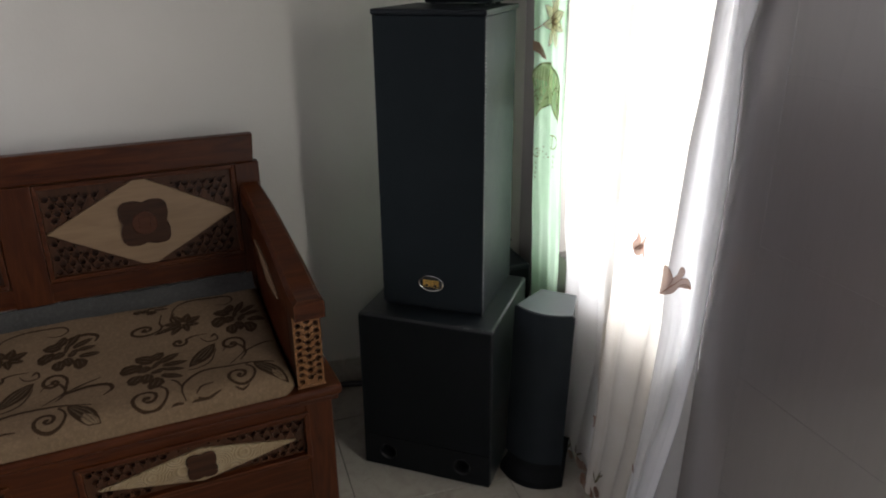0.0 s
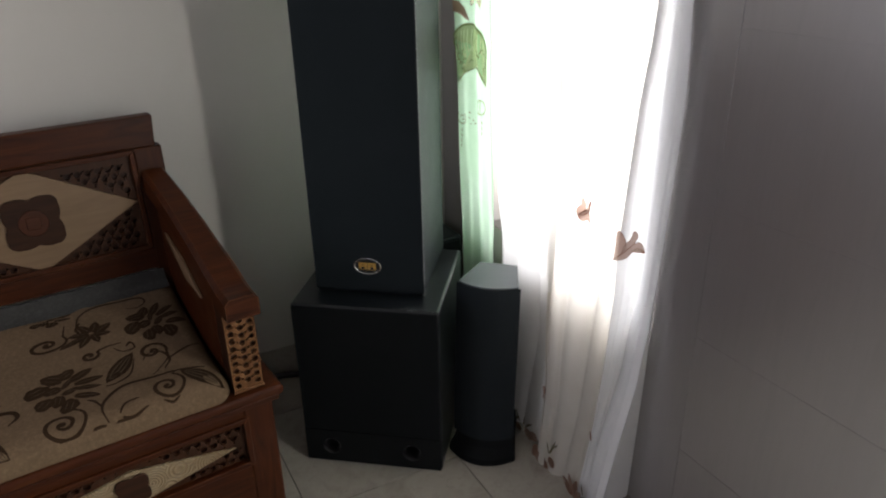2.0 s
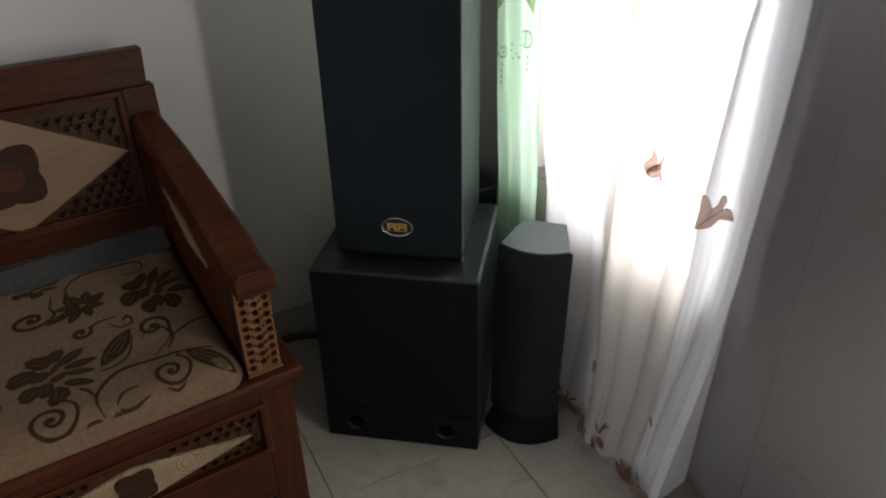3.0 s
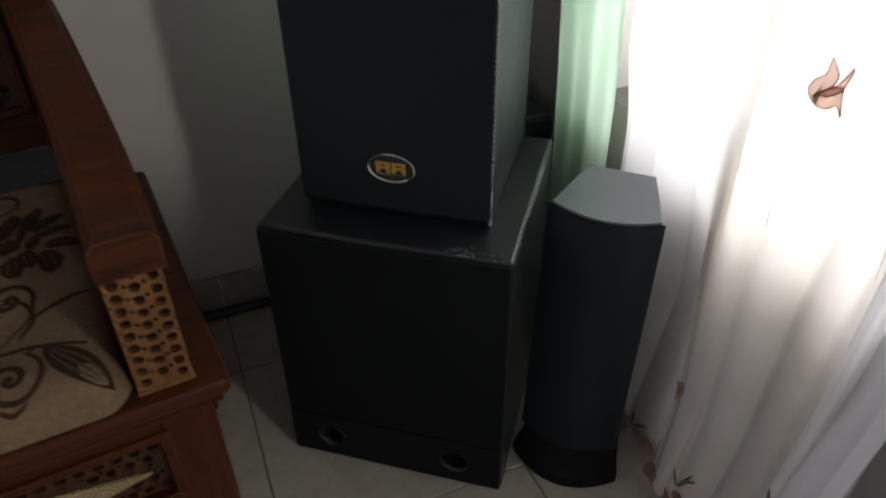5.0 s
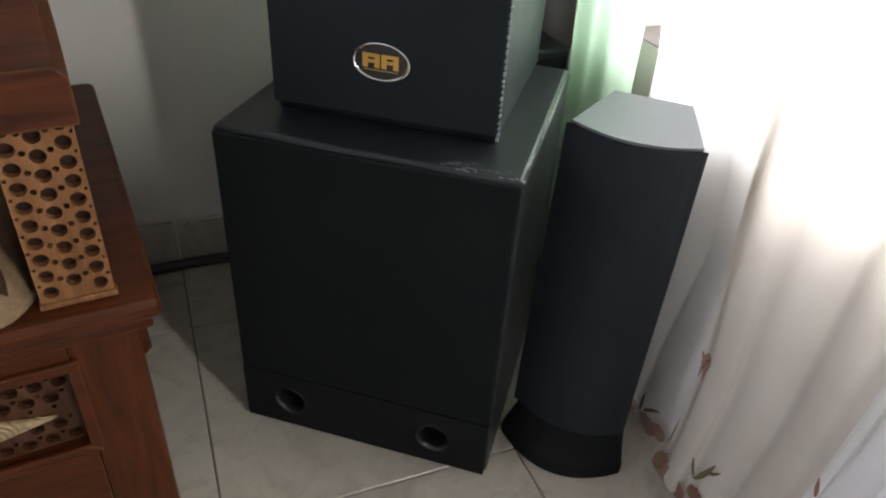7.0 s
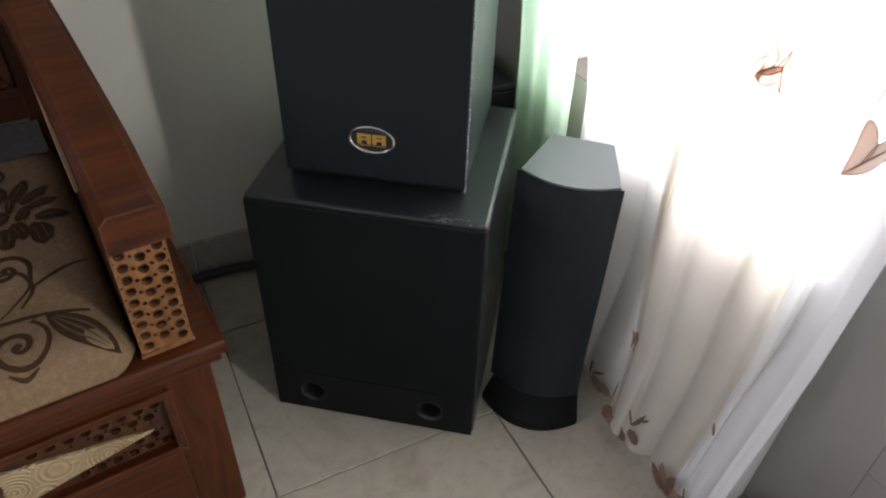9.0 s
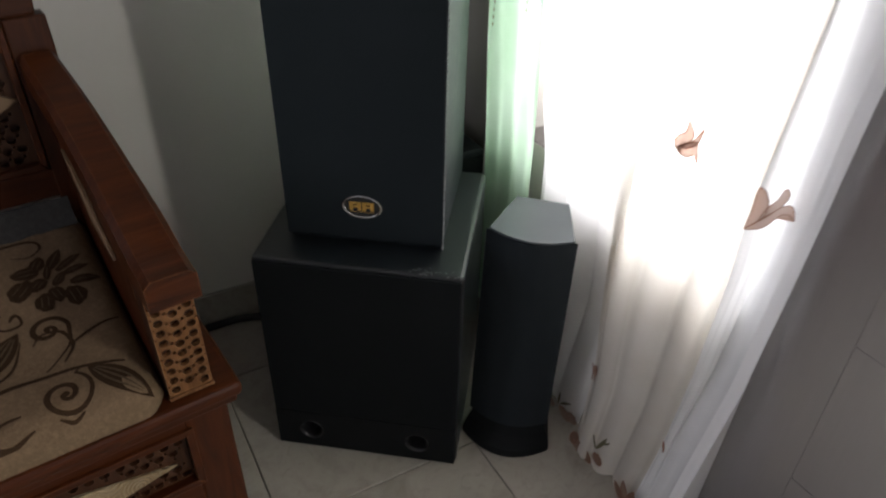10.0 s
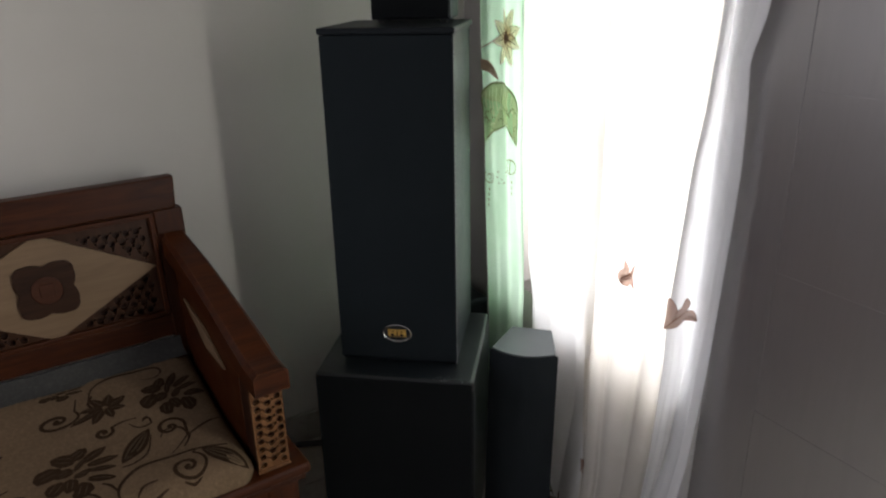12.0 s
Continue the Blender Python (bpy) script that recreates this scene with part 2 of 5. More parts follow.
GOLD = material("badge_gold", (0.62, 0.38, 0.10), 0.32, 0.85)
BADGE_BLACK = material("badge_black", (0.012, 0.012, 0.012), 0.25)
STITCH = material("pale_thread", (0.20, 0.21, 0.21), 0.8)
SCUFF_AND_GLINT = material("bare_edge_and_glint", (0.16, 0.17, 0.17), 0.5, 0.2)
RUBBER = material("black_cable_rubber", (0.012, 0.012, 0.013), 0.5)
SHEER = cloth("white_sheer", (0.83, 0.795, 0.735), 0.47, 0.05, (0.72, 0.665, 0.585))
SHEER_THIN = cloth("thin_white_sheer", (0.86, 0.85, 0.835), 0.34, 0.02, (0.76, 0.74, 0.71))
SHEER_FOLD = cloth("white_sheer_doubled", (0.90, 0.90, 0.91), 0.26, 0.02, (0.80, 0.81, 0.82))
SHEER_THICK = cloth("white_sheer_gathered", (0.92, 0.92, 0.93), 0.16, 0.0, (0.86, 0.86, 0.87))
GREEN = cloth("green_satin", (0.56, 0.74, 0.56), 0.42, 0.0, (0.42, 0.65, 0.42))
GREEN_MOTIF = cloth("olive_embroidery", (0.60, 0.62, 0.42), 0.60, 0.0, (0.52, 0.55, 0.34))
OLIVE_THREAD = cloth("olive_thread", (0.30, 0.33, 0.18), 0.45, 0.0, (0.24, 0.27, 0.14))
LACE_LIGHT = cloth("pale_lace_thread", (0.86, 0.88, 0.74), 0.6, 0.0)
TAN_MOTIF = cloth("tan_embroidery", (0.92, 0.78, 0.66), 0.66, 0.0, (0.84, 0.66, 0.52))
ROSE = cloth("brown_organza", (0.46, 0.28, 0.21), 0.26, 0.05, (0.37, 0.21, 0.155))
# lighter copy of ROSE; the window's light through the tulips is in its colour
ROSE_TULIP = cloth("backlit_brown_organza", (0.60, 0.40, 0.32), 0.38, 0.12, (0.50, 0.31, 0.24))
# darker hem copies of ROSE, with the lack of backlight put into colour
ROSE_FRONT_LIT = cloth("front_lit_brown_organza", (0.36, 0.255, 0.20), 0.30, 0.10, (0.30, 0.205, 0.155))
ROSE_HEM = cloth("front_lit_dark_organza", (0.25, 0.155, 0.115), 0.25, 0.05, (0.20, 0.12, 0.085))
ROSE_DARK = cloth("brown_organza_thread", (0.32, 0.17, 0.12), 0.4, 0.0, (0.25, 0.12, 0.09))
STEM_GREEN = cloth("olive_brown_thread", (0.20, 0.18, 0.115), 0.3, 0.0, (0.16, 0.14, 0.09))
GREY_THREAD = cloth("grey_thread", (0.62, 0.60, 0.56), 0.55, 0.5)

GLASS = bpy.data.materials.new("window_glass")
GLASS.use_nodes = True
principled(GLASS).inputs["Transmission Weight"].default_value = 1.0
principled(GLASS).inputs["Roughness"].default_value = 0.02
principled(GLASS).inputs["IOR"].default_value = 1.45


# ---- mesh helpers ----
def bm_new():
    return bmesh.new()


def part(name, bm, mat, parent=None, label="", smooth=False):
    me = bpy.data.meshes.new(name)
    bmesh.ops.recalc_face_normals(bm, faces=bm.faces)
    bm.to_mesh(me)
    bm.free()
    me.materials.append(mat)
    if smooth:
        me.polygons.foreach_set("use_smooth", [True] * len(me.polygons))
    ob = new(name, me)
    if parent is not None:
        ob.parent = parent
    if label:
        tagged(ob, label)
    return ob


def sheet_part(name, verts, faces, mat, parent=None, label="", smooth=True):
    me = bpy.data.meshes.new(name)
    me.from_pydata(verts, [], faces)
    me.materials.append(mat)
    if smooth:
        me.polygons.foreach_set("use_smooth", [True] * len(me.polygons))
    ob = new(name, me)
    if parent is not None:
        ob.parent = parent
    if label:
        tagged(ob, label)
    return ob


def thing(name, m, label, category, group="", kind=""):
    ob = new(name)
    ob.empty_display_size = 0.05
    ob.matrix_world = m
    return tagged(ob, label, category, group, kind)


def block(bm, x0, x1, y0, y1, z0, z1, bevel=0.0, segments=2):
    """An upright block with rounded edges, added to bm."""
    b = bmesh.new()
    bmesh.ops.create_cube(b, size=1.0)
    for v in b.verts:
        v.co = Vector(((x0 + x1) / 2 + v.co.x * (x1 - x0), (y0 + y1) / 2 + v.co.y * (y1 - y0), (z0 + z1) / 2 + v.co.z * (z1 - z0)))
    if bevel > 0:
        bmesh.ops.bevel(b, geom=list(b.edges), offset=bevel, segments=segments, affect="EDGES", profile=0.5)
    join(bm, b)
    return bm


def join(bm, other, m=None):
    if m is not None:
        bmesh.ops.transform(other, matrix=m, verts=other.verts)
    me = bpy.data.meshes.new("joined")
    other.to_mesh(me)
    other.free()
    bm.from_mesh(me)
    bpy.data.meshes.remove(me)


def prism(bm, outline, a, b, axis="y", bevel=0.0):
    """A slab: the outline in the two axes other than the given one, from a to b along it."""
    p = bmesh.new()

    def at(u, v, w):
        return {"x": (w, u, v), "y": (u, w, v), "z": (u, v, w)}[axis]

    lo = [p.verts.new(at(u, v, a)) for u, v in outline]
    hi = [p.verts.new(at(u, v, b)) for u, v in outline]
    p.faces.new(lo)
    p.faces.new(hi)
    n = len(outline)
    for i in range(n):
        p.faces.new((lo[i], lo[(i + 1) % n], hi[(i + 1) % n], hi[i]))
    if bevel > 0:
        bmesh.ops.recalc_face_normals(p, faces=p.faces)
        bmesh.ops.bevel(p, geom=list(p.edges), offset=bevel, segments=2, affect="EDGES", profile=0.5)
    join(bm, p)
    return bm


def loft(bm, rings, close=True):
    """Skin between rings of points of equal length, capped at both ends."""
    loops = [[bm.verts.new(p) for p in r] for r in rings]
    n = len(loops[0])
    for a, b in zip(loops, loops[1:]):
        for i in range(n if close else n - 1):
            bm.faces.new((a[i], a[(i + 1) % n], b[(i + 1) % n], b[i]))
    bm.faces.new(loops[0])
    bm.faces.new(loops[-1])
    return bm


def tube(bm, points, radius, sides=8):
    """A round cord along the points."""
    pts = [Vector(p) for p in points]
    rings = []
    for i, p in enumerate(pts):
        d = (pts[min(i + 1, len(pts) - 1)] - pts[max(i - 1, 0)]).normalized()
        up = Vector((0, 0, 1)) if abs(d.z) < 0.9 else Vector((1, 0, 0))
        s = d.cross(up).normalized()
        q = s.cross(d)
        rings.append([p + radius * (math.cos(k * 2 * math.pi / sides) * s + math.sin(k * 2 * math.pi / sides) * q) for k in range(sides)])
    return loft(bm, rings)


def glide(points, steps=10):
    """A smooth line through the points."""
    pts = [Vector(p) for p in points]
    out = []
    for i in range(len(pts) - 1):
        a, b, c, d = pts[max(i - 1, 0)], pts[i], pts[i + 1], pts[min(i + 2, len(pts) - 1)]
        for k in range(steps):
            t = k / steps
            out.append(0.5 * ((2 * b) + (c - a) * t + (2 * a - 5 * b + 4 * c - d) * t * t + (3 * b - a - 3 * c + d) * t ** 3))
    out.append(pts[-1])
    return out


def ring_points(cx, cy, r, n, start=0.0):
    return [(cx + r * math.cos(start + 2 * math.pi * k / n), cy + r * math.sin(start + 2 * math.pi * k / n)) for k in range(n)]


def perforated(outline, holes, depth):
    """A board in x and z with round holes cut through it; front at y = 0, back at y = depth."""
    bm = bmesh.new()
    edges = []
    walls = []
    for loop in [outline] + holes:
        vs = [bm.verts.new((u, 0, v)) for u, v in loop]
        for i in range(len(vs)):
            edges.append(bm.edges.new((vs[i], vs[(i + 1) % len(vs)])))
        walls.append(vs)
    bmesh.ops.triangle_fill(bm, use_beauty=True, use_dissolve=False, edges=edges)
    for vs in walls:
        back = [bm.verts.new((v.co.x, depth, v.co.z)) for v in vs]
        for i in range(len(vs)):
            j = (i + 1) % len(vs)
            bm.faces.new((vs[i], vs[j], back[j], back[i]))
    return bm


def honeycomb(x0, x1, z0, z1, pitch, big, small, keep=None, sides=10):
    """Staggered large holes with small ones in between."""
    holes = []
    row = pitch * 0.866
    k = 0
    z = z0 + big * 1.25
    while z < z1 - big * 1.1:
        x = x0 + big * 1.25 + (pitch / 2 if k % 2 else 0)
        while x < x1 - big * 1.1:
            if keep is None or keep(x, z, big):
                holes.append(ring_points(x, z, big, sides))
            sx, sz = x + pitch / 2, z + row / 3
            if sx < x1 - small * 2 and sz < z1 - small * 2 and (keep is None or keep(sx, sz, small)):
                holes.append(ring_points(sx, sz, small, 6))
            x += pitch
        z += row
        k += 1
    return holes


# ---- the room ----
TILE_SIZE = 0.40
X0, X1, Y0, Y1, HIGH = -2.60, 0.0, -3.20, 0.0, 2.80
THICK = 0.15


def wall_piece(bm, x0, x1, y0, y1, z0, z1):
    return block(bm, x0, x1, y0, y1, z0, z1)


back_wall = part("wall_north", wall_piece(bm_new(), X0 - THICK, X1 + THICK, Y1, Y1 + THICK, -0.1, HIGH), WALL)
tagged(back_wall, "off-white painted plaster wall behind the carved bench", "wall", kind="structure")
bm = bm_new()
# opening added only so that the side light can stand in it
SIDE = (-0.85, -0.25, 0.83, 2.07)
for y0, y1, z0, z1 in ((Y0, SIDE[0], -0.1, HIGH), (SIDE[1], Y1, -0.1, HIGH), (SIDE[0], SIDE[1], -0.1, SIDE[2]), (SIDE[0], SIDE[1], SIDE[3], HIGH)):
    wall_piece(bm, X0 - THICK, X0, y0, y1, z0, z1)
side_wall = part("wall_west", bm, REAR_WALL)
tagged(side_wall, "unseen plaster side wall, tone set for the light it bounces", "wall", kind="structure")
rear_wall = part("wall_south", wall_piece(bm_new(), X0 - THICK, X1 + THICK, Y0 - THICK, Y0, -0.1, HIGH), REAR_WALL)
tagged(rear_wall, "unseen plaster wall opposite the bench, tone set for the light it bounces", "wall", kind="structure")
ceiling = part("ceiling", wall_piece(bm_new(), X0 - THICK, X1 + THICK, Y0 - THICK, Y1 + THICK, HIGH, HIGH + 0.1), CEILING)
tagged(ceiling, "plain unseen ceiling, grey so that it bounces less light", "ceiling", kind="structure")

# the front wall, with a window, a closed door and an open doorway
WIN = (-0.262, -0.893, 0.475, 1.45)
DOOR_Y = (-0.925, -1.76, 2.05)
DOORWAY = (-1.78, -2.42, 2.08)
DEEP = 0.20
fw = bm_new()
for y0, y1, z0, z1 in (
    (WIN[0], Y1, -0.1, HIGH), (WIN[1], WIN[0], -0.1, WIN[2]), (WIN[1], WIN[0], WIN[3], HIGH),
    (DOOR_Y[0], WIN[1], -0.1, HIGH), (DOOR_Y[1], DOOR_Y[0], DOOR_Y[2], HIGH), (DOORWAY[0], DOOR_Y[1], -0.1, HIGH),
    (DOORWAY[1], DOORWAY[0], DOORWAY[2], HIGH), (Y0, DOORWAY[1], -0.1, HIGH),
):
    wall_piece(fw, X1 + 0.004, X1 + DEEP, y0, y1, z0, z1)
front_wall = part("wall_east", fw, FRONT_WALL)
tagged(front_wall, "plaster front wall around window and door, toned darker for shade", "wall", kind="structure")


def window(name, spec, label):
    y0, y1, z0, z1 = spec[1], spec[0], spec[2], spec[3]
    root = thing(name, pose(0.175, (y0 + y1) / 2, z0), label, "window", kind="structure")
    w, h = (y1 - y0), z1 - z0
    bm = bm_new()
    for a, b, c, d in ((-w / 2, -w / 2 + 0.045, 0, h), (w / 2 - 0.045, w / 2, 0, h), (-w / 2 + 0.045, w / 2 - 0.045, 0, 0.045), (-w / 2 + 0.045, w / 2 - 0.045, h - 0.045, h)):
        block(bm, -0.02, 0.02, a, b, c + 0.003, d, 0.004)
    part("window_frame", bm, FRAME_WOOD, root)
    bm = bm_new()
    block(bm, -0.170, 0.03, -w / 2 + 0.001, w / 2 - 0.001, -0.010, 0.002, 0.002)
    part("window_sill", bm, FRAME_WOOD, root)
    bm = bm_new()
    block(bm, -0.002, 0.002, -w / 2 + 0.045, w / 2 - 0.045, 0.045, h - 0.045)
    pane = part("pane", bm, GLASS, root)
    pane.visible_shadow = False
    return root


window("window_1", WIN, "tall wooden window behind the sheer curtain")
# the closed panelled door
door = thing("door_1", pose(0, 0, 0), "closed grey-brown wooden door with flush grooved panels", "door", kind="structure")
bm = bm_new()
block(bm, 0.0016, 0.040, DOOR_Y[1] + 0.005, DOOR_Y[0] - 0.001, 0.006, DOOR_Y[2] - 0.03)
part("leaf_core", bm, DOOR, door)
for a, b in ((-1.043, -0.9080), (-1.7555, -1.640)):
    bm = bm_new()
    block(bm, 0.0, 0.004, a, b, 0.006, DOOR_Y[2] - 0.03, 0.0006)
    part("stile", bm, DOOR, door)
GROOVES = (0.006, 0.238, 0.512, 0.785, 1.090, 1.380, 1.670, 2.02)
for z0, z1 in zip(GROOVES, GROOVES[1:]):
    bm = bm_new()
    block(bm, 0.0004, 0.004, -1.6393, -1.0438, z0 + 0.0005, z1 - 0.0005)
    part("panel", bm, DOOR, door)
bm = bm_new()
for a, b, c, d in ((DOOR_Y[1] - 0.05, DOOR_Y[1] + 0.004, 0.0, DOOR_Y[2]), (DOOR_Y[1] - 0.05, DOOR_Y[0] + 0.05, DOOR_Y[2], DOOR_Y[2] + 0.05)):
    block(bm, -0.0008, 0.003, a, b, c, d, 0.0004)
part("door_frame", bm, DOOR, door)


# ---- the carved bench ----
bench = thing("carved_bench", pose(-0.70, -0.587, 0, 0, 0, 6.0), "reddish-brown carved wooden bench with cream diamond inlays", "bench")
LONG = 1.26

# seat frame with a rounded nosing
bm = bm_new()
block(bm, -LONG, 0.0, 0.0, 0.575, 0.341, 0.366, 0.009, 3)
part("seat_frame", bm, BENCH, bench)
bm = bm_new()
block(bm, -LONG + 0.010, -0.010, 0.0085, 0.0158, 0.327, 0.3408, 0.003, 2)
part("nosing_moulding", bm, BENCH, bench)

# legs and aprons
for x0, x1, y0, y1 in ((-0.090, -0.024, 0.016, 0.080), (-LONG + 0.024, -LONG + 0.090, 0.016, 0.080), (-0.090, -0.030, 0.500, 0.560), (-LONG + 0.030, -LONG + 0.090, 0.500, 0.560)):
    bm = bm_new()
    block(bm, x0, x1, y0, y1, 0.0, 0.340, 0.005)
    part("leg", bm, BENCH_UP, bench)
for side in (0, 1):
    xs = [(-0.024, 0.340), (-0.012, 0.340), (-0.013, 0.30), (-0.018, 0.25), (-0.014, 0.225), (-0.024, 0.215)]
    if side:
        xs = [(-LONG - a, b) for a, b in xs]
    bm = bm_new()
    prism(bm, xs, 0.10, 0.48, "y", 0.002)
    part("side_apron", bm, BENCH, bench)


def apron(x_left, x_right):
    """The front board between the legs, with sunk frames and a scalloped lower edge."""
    p1, p2 = (-0.560, -0.094), (-1.166, -0.700)
    z_lo, z_hi = 0.194, 0.296
    bm = bm_new()
    block(bm, x_left, x_right, 0.016, 0.040, z_hi, 0.340)
    for a, b in ((p1[1], x_right), (p2[1], p1[0]), (x_left, p2[0])):
        block(bm, a, b, 0.016, 0.040, z_lo, z_hi)
    lower = [(x_right, z_lo), (x_right, 0.060)]
    n = 40
    for k in range(1, n):
        x = x_right + (x_left - x_right) * k / n
        lower.append((x, 0.063 + 0.022 * abs(math.sin(3 * math.pi * k / n)) - 0.012 * math.cos(6 * math.pi * k / n)))
    lower += [(x_left, 0.060), (x_left, z_lo)]
    prism(bm, lower, 0.016, 0.040, "y")
    return bm


part("front_apron", apron(-LONG + 0.090, -0.090), BENCH, bench)


def rhombus(cx, cz, w, h):
    return [(cx - w, cz), (cx, cz - h), (cx + w, cz), (cx, cz + h)]


def in_rhombus(x, z, cx, cz, w, h, grow):
    return abs(x - cx) / (w + grow * (w / h) ** 0.5 * 1.4) + abs(z - cz) / (h + grow * 1.4) < 1


def four_lobes(cx, cz, r, n=64):
    """A carved rosette's outline: a square with rounded lobes at the corners and a nick in each side."""
    pts = []
    for k in range(n):
        a = 2 * math.pi * k / n + 0.06
        side = max(abs(math.cos(a)), abs(math.sin(a)))
        off = abs((a + math.pi / 4) % (math.pi / 2) - math.pi / 4)
        f = min(0.86 / side, 1.07) - 0.10 * math.exp(-(off / 0.13) ** 2) + 0.012 * math.cos(16 * a)
        pts.append((cx + r * f * math.cos(a), cz + r * f * math.sin(a)))
    return pts


def frame_moulding(x0, x1, z0, z1, wide, y0, y1):
    """Four mitred strips round an opening."""
    bm = bm_new()
    o = [(x0 - wide, z0 - wide), (x1 + wide, z0 - wide), (x1 + wide, z1 + wide), (x0 - wide, z1 + wide)]
    i = [(x0, z0), (x1, z0), (x1, z1), (x0, z1)]
    for k in range(4):
        j = (k + 1) % 4
        prism(bm, [o[k], o[j], i[j], i[k]], y0, y1, "y", 0.002)
    return bm


def front_panel(x0, x1):
    z0, z1 = 0.194, 0.296
    cx, cz, w, h = (x0 + x1) / 2, 0.236, 0.213, 0.043
    part("panel_moulding", frame_moulding(x0, x1, z0, z1, 0.012, 0.009, 0.020), BENCH, bench)
    bm = bm_new()
    block(bm, x0, x1, 0.036, 0.040, z0, z1)
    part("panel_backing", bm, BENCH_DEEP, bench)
    keep = lambda x, z, r: not in_rhombus(x, z, cx, cz, w, h, r + 0.002)
    bm = perforated([(x0, z0), (x1, z0), (x1, z1), (x0, z1)], honeycomb(x0, x1, z0, z1, 0.0212, 0.0074, 0.0030, keep), 0.008)
    ob = part("lattice_panel", bm, LATTICE_BACK, bench)
    ob.location = (0, 0.026, 0)
    bm = bm_new()
    prism(bm, rhombus(cx, cz, w, h), 0.019, 0.0259, "y", 0.0015)
    part("diamond_inlay", bm, CREAM, bench, "cream diamond inlay carved with rings")
    bm = bm_new()
    prism(bm, four_lobes(cx, cz, 0.037), 0.013, 0.0189, "y", 0.0015)
    part("rosette", bm, MEDALLION, bench, "dark carved square rosette")


front_panel(-0.560, -0.094)
front_panel(-1.166, -0.700)

# the backrest leans slightly back
LEAN_AT = 0.46


def back_y(z):
    return LEAN_AT - 0.010 + (z - 0.50) * 0.055


backrest = bm_new()


def back_board(bm, outline, front, back, bevel=0.002):
    b = bmesh.new()
    prism(b, outline, front, back, "y", bevel)
    for v in b.verts:
        v.co.y += back_y(v.co.z)
    join(bm, b)


RAIL_X = (-LONG + 0.067, -0.067)
back_board(backrest, [(RAIL_X[0], 0.795), (RAIL_X[1] - 0.006, 0.795), (RAIL_X[1], 0.866), (RAIL_X[0] - 0.004, 0.866)], 0, 0.034, 0.004)
part("top_rail", backrest, BENCH, bench)
bm = bm_new()
back_board(bm, [(RAIL_X[0] + 0.05, 0.500), (RAIL_X[1] - 0.05, 0.500), (RAIL_X[1] - 0.05, 0.550), (RAIL_X[0] + 0.05, 0.550)], 0.002, 0.032)
part("bottom_rail", bm, BENCH, bench)
for a, b in ((-0.122, -0.060), (-0.672, -0.588), (RAIL_X[0] - 0.006, RAIL_X[0] + 0.055)):
    bm = bm_new()
    back_board(bm, [(a, 0.3665), (b, 0.3665), (b, 0.794), (a, 0.794)], 0.001, 0.033, 0.003)
    part("back_post", bm, BENCH_UP, bench)


def back_panel(x0, x1):
    z0, z1 = 0.551, 0.794
    cx, cz, w, h = (x0 + x1) / 2, 0.672, 0.221, 0.117
    lean = math.atan(0.055)
    m = Matrix.Translation((0, back_y(z0), z0)) @ Matrix.Rotation(-lean, 4, "X") @ Matrix.Translation((0, 0, -z0))
    holder = []
    bm = frame_moulding(x0 + 0.012, x1 - 0.012, z0 + 0.012, z1 - 0.012, 0.011, -0.003, 0.010)
    holder.append(part("panel_moulding", bm, BENCH, bench))
    bm = bm_new()
    block(bm, x0, x1, 0.024, 0.030, z0, z1)
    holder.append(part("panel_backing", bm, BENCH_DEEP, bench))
    keep = lambda x, z, r: not in_rhombus(x, z, cx, cz, w, h, r + 0.002)
    bm = perforated([(x0, z0), (x1, z0), (x1, z1), (x0, z1)], honeycomb(x0 + 0.014, x1 - 0.014, z0 + 0.012, z1 - 0.012, 0.0212, 0.0074, 0.0030, keep), 0.008)
    bmesh.ops.translate(bm, vec=(0, 0.012, 0), verts=bm.verts)
    holder.append(part("lattice_panel", bm, LATTICE_BACK, bench))
    bm = bm_new()
    prism(bm, rhombus(cx, cz, w, h), 0.004, 0.0119, "y", 0.0015)
    holder.append(part("diamond_inlay", bm, CREAM_PLAIN, bench, "cream wooden diamond inlay"))
    bm = bm_new()
    prism(bm, four_lobes(cx, cz, 0.066), -0.004, 0.0039, "y", 0.0015)
    holder.append(part("rosette", bm, MEDALLION, bench, "dark carved four-lobed rosette"))
    bm = bm_new()
    prism(bm, ring_points(cx, cz, 0.030, 24), -0.0075, -0.0041, "y", 0.002)
    prism(bm, four_lobes(cx, cz + 0.001, 0.017), -0.0105, -0.0076, "y", 0.0015)
    holder.append(part("rosette_heart", bm, MEDALLION_HEART, bench, "reddish raised heart of the rosette"))
    for ob in holder:
        ob.matrix_basis = m


back_panel(-0.588, -0.122)
back_panel(-1.138, -0.672)


